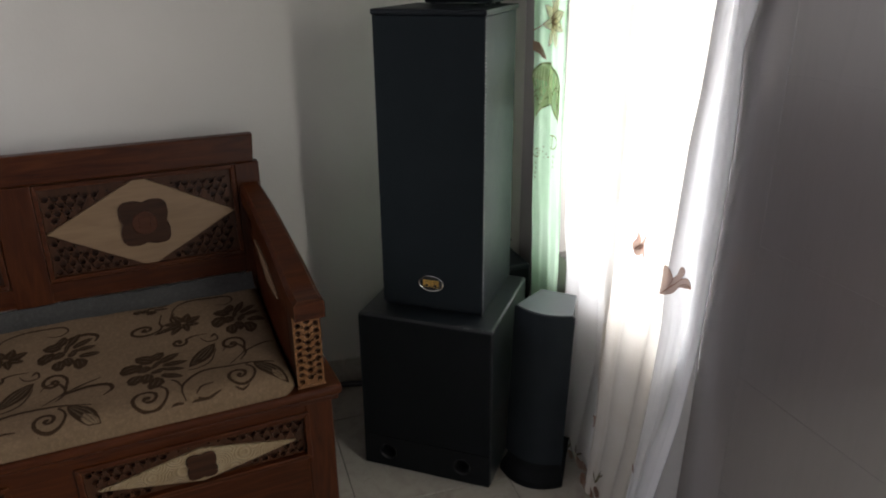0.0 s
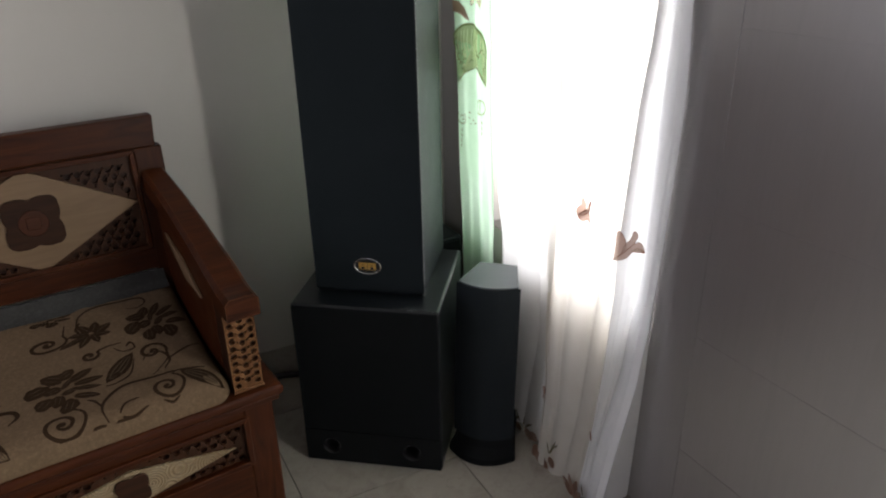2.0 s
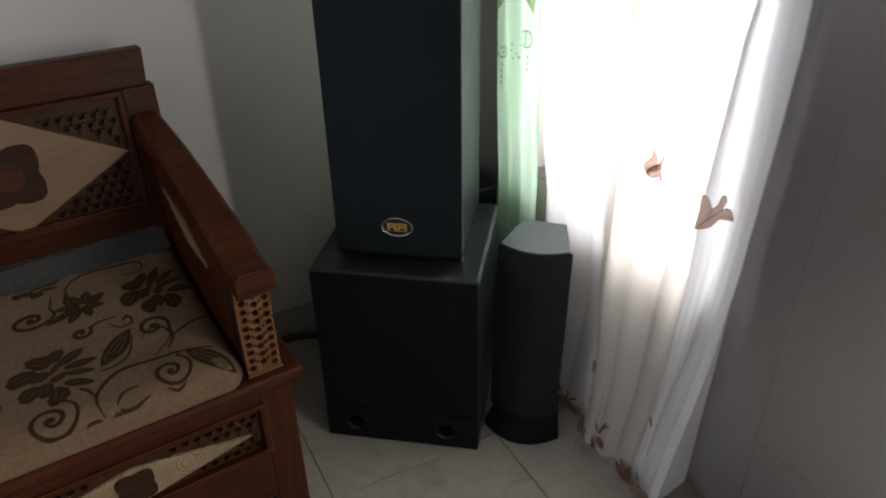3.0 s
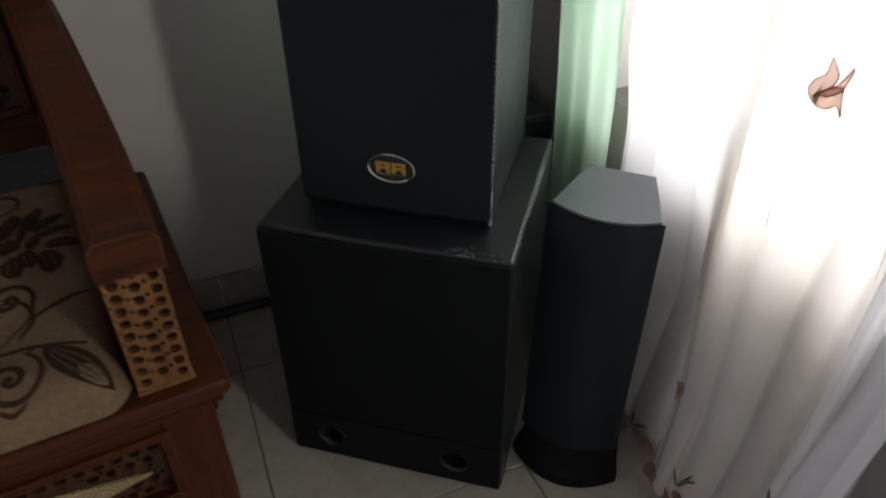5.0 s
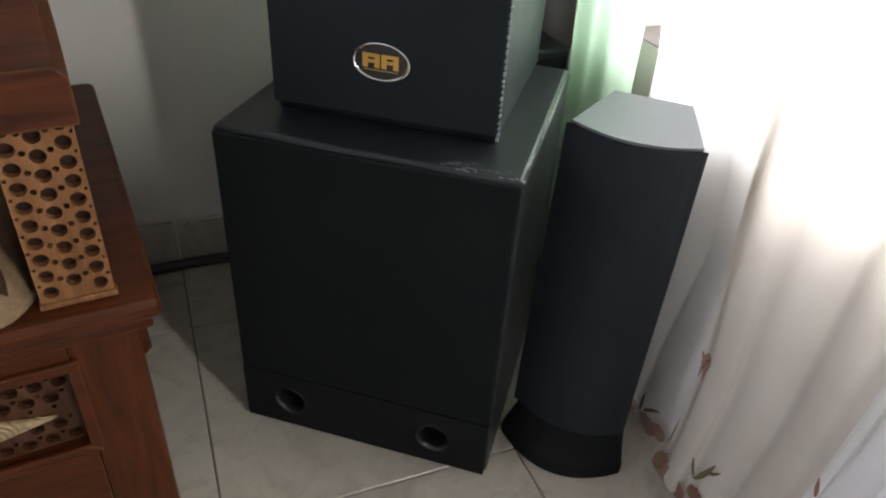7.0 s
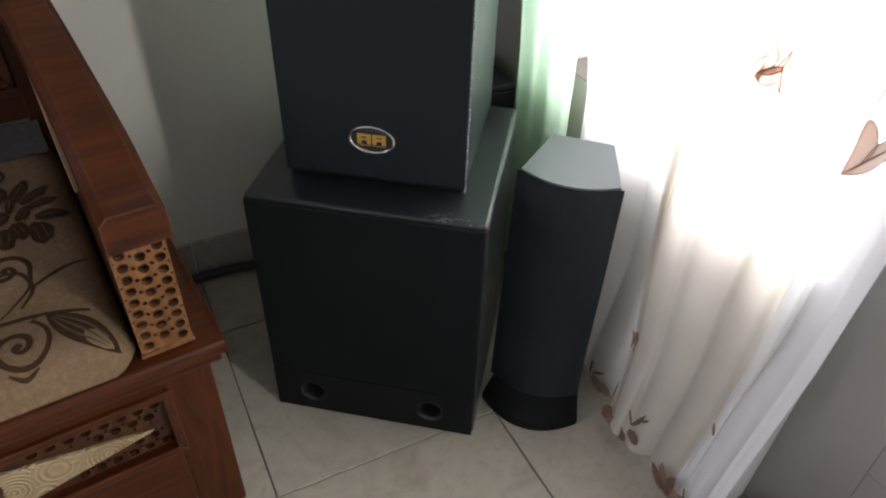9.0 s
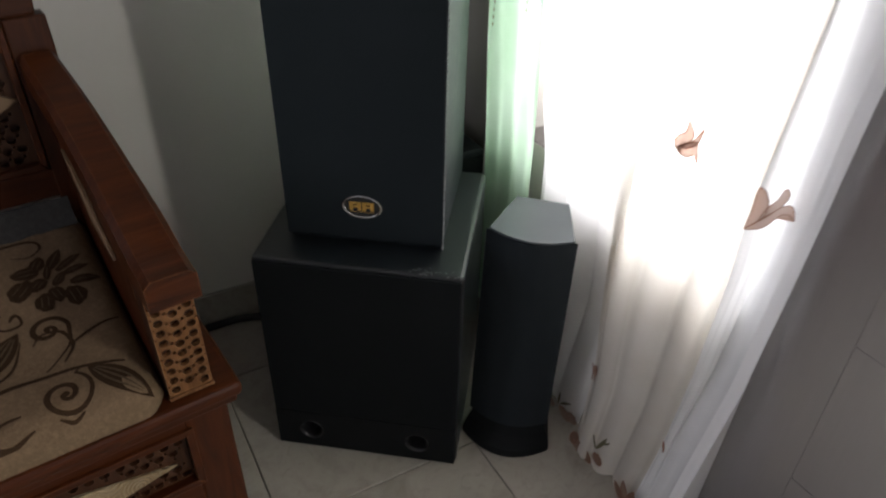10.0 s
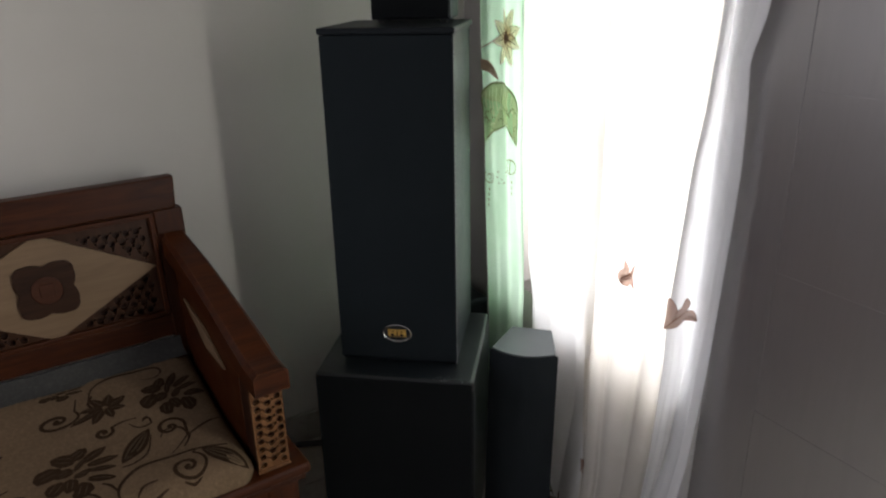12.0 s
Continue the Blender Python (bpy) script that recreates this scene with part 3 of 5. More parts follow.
def arm_rest(mirror):
    def mx(x):
        return -LONG - x if mirror else x

    # sloping arm, wider in front, ending in a squared block
    line = glide([(-0.090, 0.452, 0.722), (-0.079, 0.34, 0.684), (-0.0695, 0.20, 0.632), (-0.0655, 0.105, 0.600), (-0.0645, 0.045, 0.583), (-0.0645, -0.010, 0.580)], 5)
    rings = []
    n = len(line)
    for i, p in enumerate(line):
        w = 0.0265 + 0.0075 * min(1, i / n / 0.55)
        h = 0.026 - 0.003 * max(0, (i / n - 0.6) / 0.4)
        s = []
        for dx, dz in ((-w, -h), (w, -h), (w, h * 0.6), (w * 0.72, h), (-w * 0.72, h), (-w, h * 0.6)):
            s.append((mx(p.x + dx), p.y, p.z - 0.004 + dz))
        rings.append(s)
    bm = bm_new()
    loft(bm, rings)
    part("arm", bm, BENCH, bench)
    # perforated front post
    a, b = (-0.098, -0.036)
    z0, z1 = 0.3665, 0.558
    bm = bm_new()
    block(bm, mx(a) if not mirror else mx(b), mx(b) if not mirror else mx(a), 0.0325, 0.078, z0, z1, 0.002)
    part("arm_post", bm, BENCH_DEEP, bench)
    bm = bm_new()
    block(bm, min(mx(a - 0.002), mx(b + 0.002)), max(mx(a - 0.002), mx(b + 0.002)), 0.0195, 0.0315, z0, z0 + 0.0060, 0.0015)
    part("post_plinth", bm, LATTICE, bench)
    z0 += 0.0065
    o = [(a, z0), (b, z0), (b, z1), (a, z1)]
    holes = []
    step, pitch = (b - a) / 3, 0.0178
    for c in range(3):
        for k in range(11):
            z = z0 + 0.010 + (k + 0.5 * (c % 2)) * pitch
            if z < z1 - 0.008:
                holes.append(ring_points(a + (c + 0.5) * step, z, 0.0067, 16))
            z += 0.75 * pitch if c % 2 == 0 else 0.25 * pitch
            if c < 2 and z < z1 - 0.005:
                holes.append(ring_points(a + (c + 1) * step, z, 0.0029, 8))
    for k in range(10):
        for x, up in ((a + 0.0026, 0.5), (b - 0.0026, 0.5)):
            holes.append(ring_points(x, z0 + 0.010 + (k + up) * pitch, 0.0019, 6))
    holes = [h for h in holes if max(q[1] for q in h) < z1 - 0.001]
    bm = perforated(o, holes, 0.009)
    if mirror:
        for v in bm.verts:
            v.co.x = mx(v.co.x)
    ob = part("post_lattice", bm, LATTICE, bench, "pierced honeycomb wooden post front")
    ob.location = (0, 0.0225, 0)
    # side board below the arm, with a cream inlay towards the seat
    side = [(0.079, 0.3665), (0.46, 0.3665), (0.46, 0.700), (0.34, 0.664), (0.20, 0.612), (0.079, 0.570)]
    bm = bm_new()
    prism(bm, side, mx(-0.098), mx(-0.076), "x", 0.002)
    part("arm_side", bm, BENCH, bench)
    bm = bm_new()
    prism(bm, [(0.15, 0.540), (0.26, 0.540), (0.40, 0.605), (0.27, 0.588)], mx(-0.104), mx(-0.0985), "x", 0.001)
    part("side_inlay", bm, CREAM_PLAIN, bench, "cream inlay on the inside of the arm")


arm_rest(False)
arm_rest(True)

# ---- seat cushion ----
cushion = thing("seat_cushion", pose(-0.70, -0.587, 0, 0, 0, 6.0) @ pose(0, 0, 0.3670), "beige bench cushion with brown flowers and scrolls", "cushion")
CX0, CX1, CY0, CY1 = -LONG + 0.105, -0.102, 0.008, 0.445


def cushion_top(x, y):
    """Height of the cushion's upper side over the seat."""
    u = min(1.0, max(0.0, (x - CX0) / (CX1 - CX0)))
    v = min(1.0, max(0.0, (y - CY0) / (CY1 - CY0)))
    du = min(u, 1 - u) * (CX1 - CX0) / 0.045
    dv = v * (CY1 - CY0) / 0.050
    f = 1.0
    for q in (du, dv):
        if q < 1:
            f *= math.sqrt(max(0.0, 1 - (1 - q) ** 2)) * 0.62 + 0.38
    sag = 0.004 * noise.noise((x * 6, y * 6, 0)) + 0.003 * noise.noise((x * 15, y * 15, 4))
    rise = max(0.0, (v - 0.35) / 0.65)
    wrinkle = 0.0016 * math.sin(70 * x + 3 * math.sin(9 * y)) * max(0.0, 1 - dv / 3) if dv < 3 else 0.0
    return 0.048 * f + sag * f + 0.054 * rise ** 1.2 + wrinkle * f


NU, NV = 96, 44
verts, faces = [], []
for j in range(NV + 1):
    for i in range(NU + 1):
        su, sv = i / NU, j / NV
        x = CX0 + (CX1 - CX0) * (su + 0.012 * math.sin(2 * math.pi * su) * -1)
        y = CY0 + (CY1 - CY0) * (sv ** 1.25)
        corner = 0.035 * max(0, (su - 0.965) / 0.035) ** 2 * max(0, 1 - sv * 6)
        verts.append((x, y + corner, cushion_top(x, y)))
for j in range(NV):
    for i in range(NU):
        a = j * (NU + 1) + i
        faces.append((a, a + 1, a + NU + 2, a + NU + 1))
border = [i for i in range(NU + 1)] + [j * (NU + 1) + NU for j in range(1, NV + 1)] + [NV * (NU + 1) + i for i in range(NU - 1, -1, -1)] + [j * (NU + 1) for j in range(NV - 1, 0, -1)]
low = []
for k in border:
    x, y, z = verts[k]
    low.append(len(verts))
    verts.append((x, y, 0.0))
for k in range(len(border)):
    j = (k + 1) % len(border)
    faces.append((border[j], border[k], low[k], low[j]))
faces.append(tuple(low))
sheet_part("cover", verts, faces, CUSHION, cushion)

bm = bm_new()
n = 60
rows = []
for dy, dz in ((-0.036, 0.0012), (-0.018, 0.004), (-0.006, 0.012), (-0.001, 0.028), (0.002, 0.030), (0.004, 0.020), (0.004, -0.08)):
    rows.append([bm.verts.new((CX0 + 0.01 + (CX1 - CX0 - 0.02) * i / n, CY1 + dy, cushion_top(CX0 + 0.05 + (CX1 - CX0 - 0.10) * i / n, CY1 + dy) + dz)) for i in range(n + 1)])
for a, b in zip(rows, rows[1:]):
    for i in range(n):
        bm.faces.new((a[i], a[i + 1], b[i + 1], b[i]))
part("back_edge", bm, CUSHION_PLAIN, cushion, "plain grey lining along the back edge", True)


def lay(bm, pts, lift=0.0014):
    """A flat shape of the woven pattern, laid on the cushion."""
    ok = [(min(CX1 - 0.012, max(CX0 + 0.012, x)), min(CY1 - 0.038, max(CY0 + 0.006, y))) for x, y in pts]
    vs = [bm.verts.new((x, y, cushion_top(x, y) + lift)) for x, y in ok]
    c = bm.verts.new((sum(p[0] for p in ok) / len(ok), sum(p[1] for p in ok) / len(ok), 0))
    c.co.z = cushion_top(c.co.x, c.co.y) + lift
    for i in range(len(vs)):
        bm.faces.new((vs[i], vs[(i + 1) % len(vs)], c))


def ribbon(bm, pts, width, lift=0.0012):
    prev = None
    n = len(pts)
    for i, (x, y) in enumerate(pts):
        x2, y2 = pts[min(i + 1, n - 1)]
        x1, y1 = pts[max(i - 1, 0)]
        d = math.hypot(x2 - x1, y2 - y1) or 1
        w = width * (0.35 + 0.65 * math.sin(math.pi * min(1, 0.08 + i / n)))
        ends = []
        for s in (-1, 1):
            px = min(CX1 - 0.012, max(CX0 + 0.012, x - s * w * (y2 - y1) / d))
            py = min(CY1 - 0.038, max(CY0 + 0.006, y + s * w * (x2 - x1) / d))
            ends.append(bm.verts.new((px, py, cushion_top(px, py) + lift)))
        if prev:
            bm.faces.new((prev[0], prev[1], ends[1], ends[0]))
        prev = ends


def woven(name, dark, light=None):
    ob = part(name, dark, MOTIF, cushion)
    if light is not None:
        part("vein", light, MOTIF_LIGHT, ob, "taupe veins")


# an open peony seen half from the side: round lobes (x, y, long, wide, turn) and pointed petals (root, tip, width), for a radius of 1
LOBES = ((-0.70, 0.30, 0.36, 0.27, 0.3), (-0.60, -0.40, 0.30, 0.23, 0.9), (-0.26, -0.42, 0.27, 0.19, 1.3), (-0.02, -0.80, 0.33, 0.25, 1.2), (-0.24, 0.66, 0.33, 0.23, -0.5), (0.12, 0.70, 0.27, 0.19, 0.5), (-0.32, 0.14, 0.24, 0.18, 0.2), (0.10, -0.10, 0.24, 0.13, 0.4))
POINTED = ((0.16, 0.34, 0.84, 0.70, 0.15), (0.26, 0.16, 1.06, 0.20, 0.13), (0.28, -0.06, 0.92, -0.24, 0.12), (0.18, -0.40, 0.82, -0.74, 0.15), (-0.08, 0.12, 0.30, 0.52, 0.09))
# a smaller bloom seen from the side: a fan of pointed petals
FAN = ((0.10, 0.00, -1.00, -0.26, 0.15), (0.08, 0.10, -0.55, 0.30, 0.15), (0.05, -0.10, -0.42, -0.62, 0.16), (0.20, -0.04, 0.20, -0.66, 0.14), (0.16, 0.10, -0.06, 0.72, 0.15), (0.24, 0.06, 0.52, 0.62, 0.17), (0.26, -0.02, 0.90, 0.26, 0.18), (0.24, -0.10, 0.72, -0.30, 0.15))


def blossom(x, y, r, turn, flat=1.0, fan=False):
    """A woven flower: petals parted by pale gaps, each with fine veins."""
    def at(u, v):
        return x + r * (u * math.cos(turn) - v * math.sin(turn)), y + flat * r * (u * math.sin(turn) + v * math.cos(turn))

    motif_dark, motif_light = bm_new(), bm_new()
    for u, v, a, b, t in () if fan else LOBES:
        loop = []
        for q in [k * 2 * math.pi / 20 for k in range(20)]:
            g = 1 + 0.07 * math.sin(3 * q + 5 * u) + 0.05 * math.sin(7 * q)
            p, w = a * g * math.cos(q), b * g * math.sin(q)
            loop.append(at(u + p * math.cos(t) - w * math.sin(t), v + p * math.sin(t) + w * math.cos(t)))
        lay(motif_dark, loop)
        for w in (-0.32, 0.32):
            ribbon(motif_light, [at(u + p * a * math.cos(t) - w * b * math.sin(t), v + p * a * math.sin(t) + w * b * math.cos(t)) for p in (-0.55, -0.2, 0.2, 0.55)], 0.0008, 0.0022)
    for u0, v0, u1, v1, w in FAN if fan else POINTED:
        d = math.hypot(u1 - u0, v1 - v0)
        nx, ny = -(v1 - v0) / d, (u1 - u0) / d
        side = [(k / 9, w * math.sin(math.pi * (0.12 + 0.88 * k / 9)) ** 0.75) for k in range(10)]
        loop = [at(u0 + (u1 - u0) * q + nx * h, v0 + (v1 - v0) * q + ny * h) for q, h in side]
        loop += [at(u0 + (u1 - u0) * q - nx * h, v0 + (v1 - v0) * q - ny * h) for q, h in reversed(side)]
        lay(motif_dark, loop)
        ribbon(motif_light, [at(u0 + (u1 - u0) * q, v0 + (v1 - v0) * q) for q in (0.12, 0.35, 0.6, 0.82)], 0.0009, 0.0022)
    woven("flower_motif", motif_dark, motif_light)


def leaf(x, y, r, turn):
    def at(u, v):
        return x + u * math.cos(turn) - v * math.sin(turn), y + u * math.sin(turn) + v * math.cos(turn)

    motif_dark, motif_light = bm_new(), bm_new()
    ts = [i / 10 for i in range(11)]
    lay(motif_dark, [at(r * (2 * t - 1), 0.36 * r * math.sin(math.pi * t) ** 0.8) for t in ts] + [at(r * (2 * t - 1), -0.36 * r * math.sin(math.pi * t) ** 0.8) for t in reversed(ts[1:-1])])
    for s in (-0.17, 0.0, 0.17):
        ribbon(motif_light, [at(r * (1.5 * t - 0.75), s * r * math.sin(math.pi * (0.1 + 0.8 * t))) for t in ts], 0.0016, 0.0022)
    woven("leaf_motif", motif_dark, motif_light)


def scroll(x, y, r, last, turns, way=1, tall=1.0, tail=()):
    """A spiral from its heart outwards; it ends at the angle `last`, in radians."""
    pts = []
    for i in range(44):
        t = i / 43
        a = last - way * (1 - t) * turns * 2 * math.pi
        q = r * (0.10 + 0.90 * t ** 1.15)
        pts.append((x + q * math.cos(a), y + q * tall * math.sin(a)))
    if tail:
        ext = glide([(p[0], p[1], 0) for p in [pts[-2], pts[-1], *tail]], 8)[8:]
        pts += [(p.x, p.y) for p in ext]
    motif_dark = bm_new()
    ribbon(motif_dark, pts, 0.0042)
    lay(motif_dark, ring_points(x, y, r * 0.15, 8))
    woven("scroll_motif", motif_dark)


def stroke(ox, oy, pts, width=0.0034):
    motif_dark = bm_new()
    ribbon(motif_dark, [(p.x, p.y) for p in glide([(ox + a, oy + b, 0) for a, b in pts], 7)], width)
    woven("stem_motif", motif_dark)


def pattern(ox, oy, first):
    blossom(ox - 0.390, oy + 0.160, 0.070, 0.0)
    blossom(ox - 0.320, oy + 0.316, 0.064, 0.15, 0.85, True)
    blossom(ox - 0.180, oy + 0.302, 0.062, 0.5)
    blossom(ox - 0.380, oy + 0.408, 0.050, 0.1, 0.5)
    leaf(ox - 0.150, oy + 0.058, 0.054, -0.95)
    leaf(ox - 0.283, oy + 0.181, 0.052, 0.85)
    scroll(ox - 0.412, oy + 0.050, 0.046, 1.2, 1.9, 1, 1.0, ((ox - 0.392, oy + 0.104),))
    scroll(ox - 0.218, oy + 0.062, 0.038, 1.0, 1.7, 1, 1.12, ((ox - 0.190, oy + 0.104),))
    scroll(ox - 0.212, oy + 0.206, 0.030, -0.4, 1.5, -1, 1.0, ((ox - 0.192, oy + 0.160), (ox - 0.230, oy + 0.122)))
    scroll(ox - 0.328, oy + 0.248, 0.019, 0.5, 1.4, 1, 0.8, ((ox - 0.292, oy + 0.262), (ox - 0.262, oy + 0.262)))
    scroll(ox - 0.400, oy + 0.322, 0.044, 0.6, 1.6, 1, 0.6, ((ox - 0.355, oy + 0.372),))
    stroke(ox, oy, ((-0.134, 0.086), (-0.194, 0.107), (-0.258, 0.113), (-0.302, 0.108), (-0.331, 0.082), (-0.342, 0.049), (-0.338, 0.018)), 0.0040)
    stroke(ox, oy, ((-0.360, 0.102), (-0.348, 0.088), (-0.340, 0.060)), 0.0030)
    stroke(ox, oy, ((-0.320, 0.132), (-0.298, 0.130), (-0.270, 0.150), (-0.250, 0.200)), 0.0026)
    stroke(ox, oy, ((-0.274, 0.052), (-0.300, 0.052), (-0.315, 0.030)), 0.0028)
    stroke(ox, oy, ((-0.313, 0.022), (-0.294, 0.016), (-0.264, 0.024)), 0.0030)
    stroke(ox, oy, ((-0.234, 0.026), (-0.219, 0.018), (-0.203, 0.026)), 0.0026)
    stroke(ox, oy, ((-0.325, 0.365), (-0.336, 0.345), (-0.330, 0.328)), 0.0034)
    stroke(ox, oy, ((-0.255, 0.246), (-0.246, 0.256), (-0.238, 0.246)), 0.0026)
    stroke(ox, oy, ((-0.335, 0.350), (-0.322, 0.385), (-0.289, 0.402), (-0.240, 0.404), (-0.192, 0.398), (-0.180, 0.380), (-0.200, 0.366), (-0.226, 0.374)), 0.0026)
    stroke(ox, oy, ((-0.187, 0.162), (-0.156, 0.178), (-0.116, 0.190)), 0.0028)
    stroke(ox, oy, ((-0.205, 0.129), (-0.190, 0.150), (-0.187, 0.168), (-0.197, 0.195), (-0.222, 0.201), (-0.236, 0.184)), 0.0030)
    stroke(ox, oy, ((-0.279, 0.251), (-0.264, 0.232), (-0.241, 0.235), (-0.243, 0.253), (-0.254, 0.247)), 0.0022)
    if not first:
        stroke(ox, oy, ((-0.200, 0.150), (-0.152, 0.165), (-0.105, 0.158), (-0.094, 0.135), (-0.112, 0.116)), 0.0056)
        stroke(ox, oy, ((-0.190, 0.345), (-0.145, 0.360), (-0.118, 0.350), (-0.125, 0.330)), 0.0050)
    motif_dark = bm_new()
    for cx, w in ((-0.356, 0.013), (-0.312, 0.016)):
        lay(motif_dark, [(ox + cx + w * math.cos(q) * (1 + 0.15 * math.sin(4 * q)), oy + 0.014 + 0.005 * math.sin(q)) for q in [k * 2 * math.pi / 14 for k in range(14)]])
    woven("bud_motif", motif_dark)


for k in (0, 1, 2):
    pattern(-0.385 * k, -0.012 * (k % 2), k == 0)


# ---- loudspeakers ----
BOX = pose(-0.627, -0.411, 0, 0, 0, -37.53)
sub_w = 0.354

sub = thing("subwoofer_box", BOX, "large black vinyl subwoofer with worn top edges", "speaker")
bm = bm_new()
block(bm, 0.0, sub_w, 0.006, 0.352, 0.0, 0.454, 0.007, 3)
bmesh.ops.delete(bm, geom=[q for q in bm.faces if q.calc_area() > 0.02 and abs(q.calc_center_median().y - 0.006) < 0.001], context="FACES")
part("cabinet", bm, VINYL_SHINY, sub)
bm = bm_new()
block(bm, 0.003, sub_w - 0.003, 0.0006, 0.0064, 0.098, 0.4495, 0.003, 2)
part("grille", bm, GRILLE, sub, "black stretched cloth front")
hole = [ring_points(sub_w - 0.076, 0.050, 0.0235, 24), ring_points(sub_w - 0.283, 0.050, 0.0235, 24)]
bm = perforated([(0.003, 0.003), (sub_w - 0.003, 0.003), (sub_w - 0.003, 0.0965), (0.003, 0.0965)], hole, 0.0045)
ob = part("lower_board", bm, BAFFLE, sub, "black board with two round ports")
ob.location = (0, 0.0012, 0)
for cx in (sub_w - 0.076, sub_w - 0.283):
    bm = bm_new()
    prof = [(0.0190, 0.070), (0.0190, 0.008), (0.0197, 0.0030), (0.0222, 0.0002), (0.0232, -0.0002), (0.0234, 0.0050)]
    loops = [[bm.verts.new((cx + r * math.cos(k * 2 * math.pi / 28), y, 0.050 + r * math.sin(k * 2 * math.pi / 28))) for k in range(28)] for r, y in prof]
    for p, q in zip(loops, loops[1:]):
        for k in range(28):
            bm.faces.new((p[k], p[(k + 1) % 28], q[(k + 1) % 28], q[k]))
    bm.faces.new(loops[0])
    part("port", bm, PORT, sub, "glossy black port", True)
# worn edges: bare flakes along the upper right edges; they also paint the edge's glint
rng = random.Random(5)
bm = bm_new()
for k in range(46):
    y = 0.012 + rng.random() ** 1.4 * 0.30
    s = 0.0012 + 0.0016 * rng.random()
    block(bm, sub_w - 0.0052 - s, sub_w - 0.0030 + 0.4 * s, y, y + 0.003 + 0.012 * rng.random(), 0.4512, 0.4531)
for k in range(26):
    x = sub_w - 0.012 - rng.random() * 0.085
    y = 0.007 + rng.random() ** 2 * 0.02
    block(bm, x, x + 0.002 + 0.005 * rng.random(), y, y + 0.0008 + 0.0015 * rng.random(), 0.4530, 0.45425)
part("worn_edge_and_glint", bm, SCUFF_AND_GLINT, sub, "bare scuffs where the vinyl has worn off, also painting the edge's glint")

up = thing("column_speaker", BOX @ pose(0.0455, 0.070, 0.4545), "tall black column loudspeaker with an oval badge", "speaker")
up_w, up_h, up_d = 0.263, 0.7215, 0.285
bm = bm_new()
block(bm, 0.002, up_w - 0.002, 0.008, up_d, 0.0, up_h - 0.013, 0.004, 2)
part("cabinet", bm, VINYL, up)
bm = bm_new()
block(bm, -0.003, up_w + 0.003, -0.002, up_d + 0.002, up_h - 0.0125, up_h, 0.003, 2)
part("top_board", bm, VINYL, up)
bm = bm_new()
block(bm, 0.0, up_w, 0.0, 0.0078, 0.010, up_h - 0.0135, 0.003, 2)
part("grille", bm, COLUMN_GRILLE, up, "bluish black stretched cloth front")
bm = bm_new()
rng = random.Random(9)
z = 0.006
while z < up_h - 0.02:
    h = 0.0022 + 0.0022 * rng.random()
    dx = 0.0008 * rng.random()
    block(bm, up_w - 0.0016, up_w + 0.0012 + dx, 0.0010 + 0.001 * rng.random(), 0.0042 + 0.002 * rng.random(), z, z + h)
    z += h + 0.0030 + 0.0022 * rng.random()
part("stitching", bm, STITCH, up, "pale frayed stitching along the front edge")

# oval badge
badge = bm_new()
n = 40
for k in range(n):
    a0, a1 = 2 * math.pi * k / n, 2 * math.pi * (k + 1) / n
    quad = []
    for a in (a0, a1):
        quad.append([(r * 0.0335 * math.cos(a), y, r * 0.0215 * math.sin(a)) for r, y in ((1.0, 0.0), (0.985, -0.0022), (0.93, -0.0026), (0.875, -0.0012))])
    for i in range(3):
        badge.faces.new([badge.verts.new(p) for p in (quad[0][i], quad[1][i], quad[1][i + 1], quad[0][i + 1])])
bx, bz = up_w - 0.1325, 0.0755
ob = part("badge_ring", badge, CHROME, up, "chrome oval rim", True)
ob.location = (bx, 0.0, bz)
bm = bm_new()
prism(bm, [(0.0300 * math.cos(a), 0.0190 * math.sin(a)) for a in [k * 2 * math.pi / n for k in range(n)]], -0.0012, -0.0002, "y")
ob = part("badge_plate", bm, BADGE_BLACK, up)
ob.location = (bx, 0.0, bz)
for side in (-1, 1):
    c = side * 0.0106
    outline = [(-0.0096, -0.0064), (-0.0040, -0.0064), (-0.0040, -0.0010), (0.0040, -0.0010), (0.0040, -0.0064), (0.0096, -0.0064), (0.0096, 0.0090), (-0.0096, 0.0090)]
    bm = perforated([(c + x, z) for x, z in outline], [[(c + x, z) for x, z in ((-0.0040, 0.0024), (0.0040, 0.0024), (0.0040, 0.0052), (-0.0040, 0.0052))]], 0.0013)
    ob = part("badge_emblem", bm, GOLD, up, "gold notched block on the badge")
    ob.location = (bx, -0.0026, bz)
bm = bm_new()
block(bm, -0.019, 0.019, -0.0018, -0.0013, -0.0094, -0.0087)
ob = part("badge_line", bm, GOLD, up)
ob.location = (bx, 0.0, bz)

small = thing("small_box_speaker", BOX @ pose(0.115, 0.215, 1.1762), "small dark box loudspeaker on the column", "speaker")
bm = bm_new()
block(bm, 0.0, 0.168, 0.004, 0.125, 0.006, 0.262, 0.004, 2)
part("cabinet", bm, VINYL, small)
bm = bm_new()
block(bm, 0.003, 0.165, -0.002, 0.0038, 0.010, 0.258, 0.002, 2)
part("grille", bm, GRILLE, small)
for x in (0.012, 0.146):
    for y in (0.016, 0.104):
        bm = bm_new()
        block(bm, x, x + 0.012, y, y + 0.012, 0.0, 0.0058, 0.001)
        part("foot", bm, RUBBER, small)

# tower speaker: bowed front, tapering body, flared foot
tower = thing("tower_speaker", pose(-0.2245, -0.6070, 0, 0, 0, -45.0), "slim black tower loudspeaker with a grey top", "speaker")


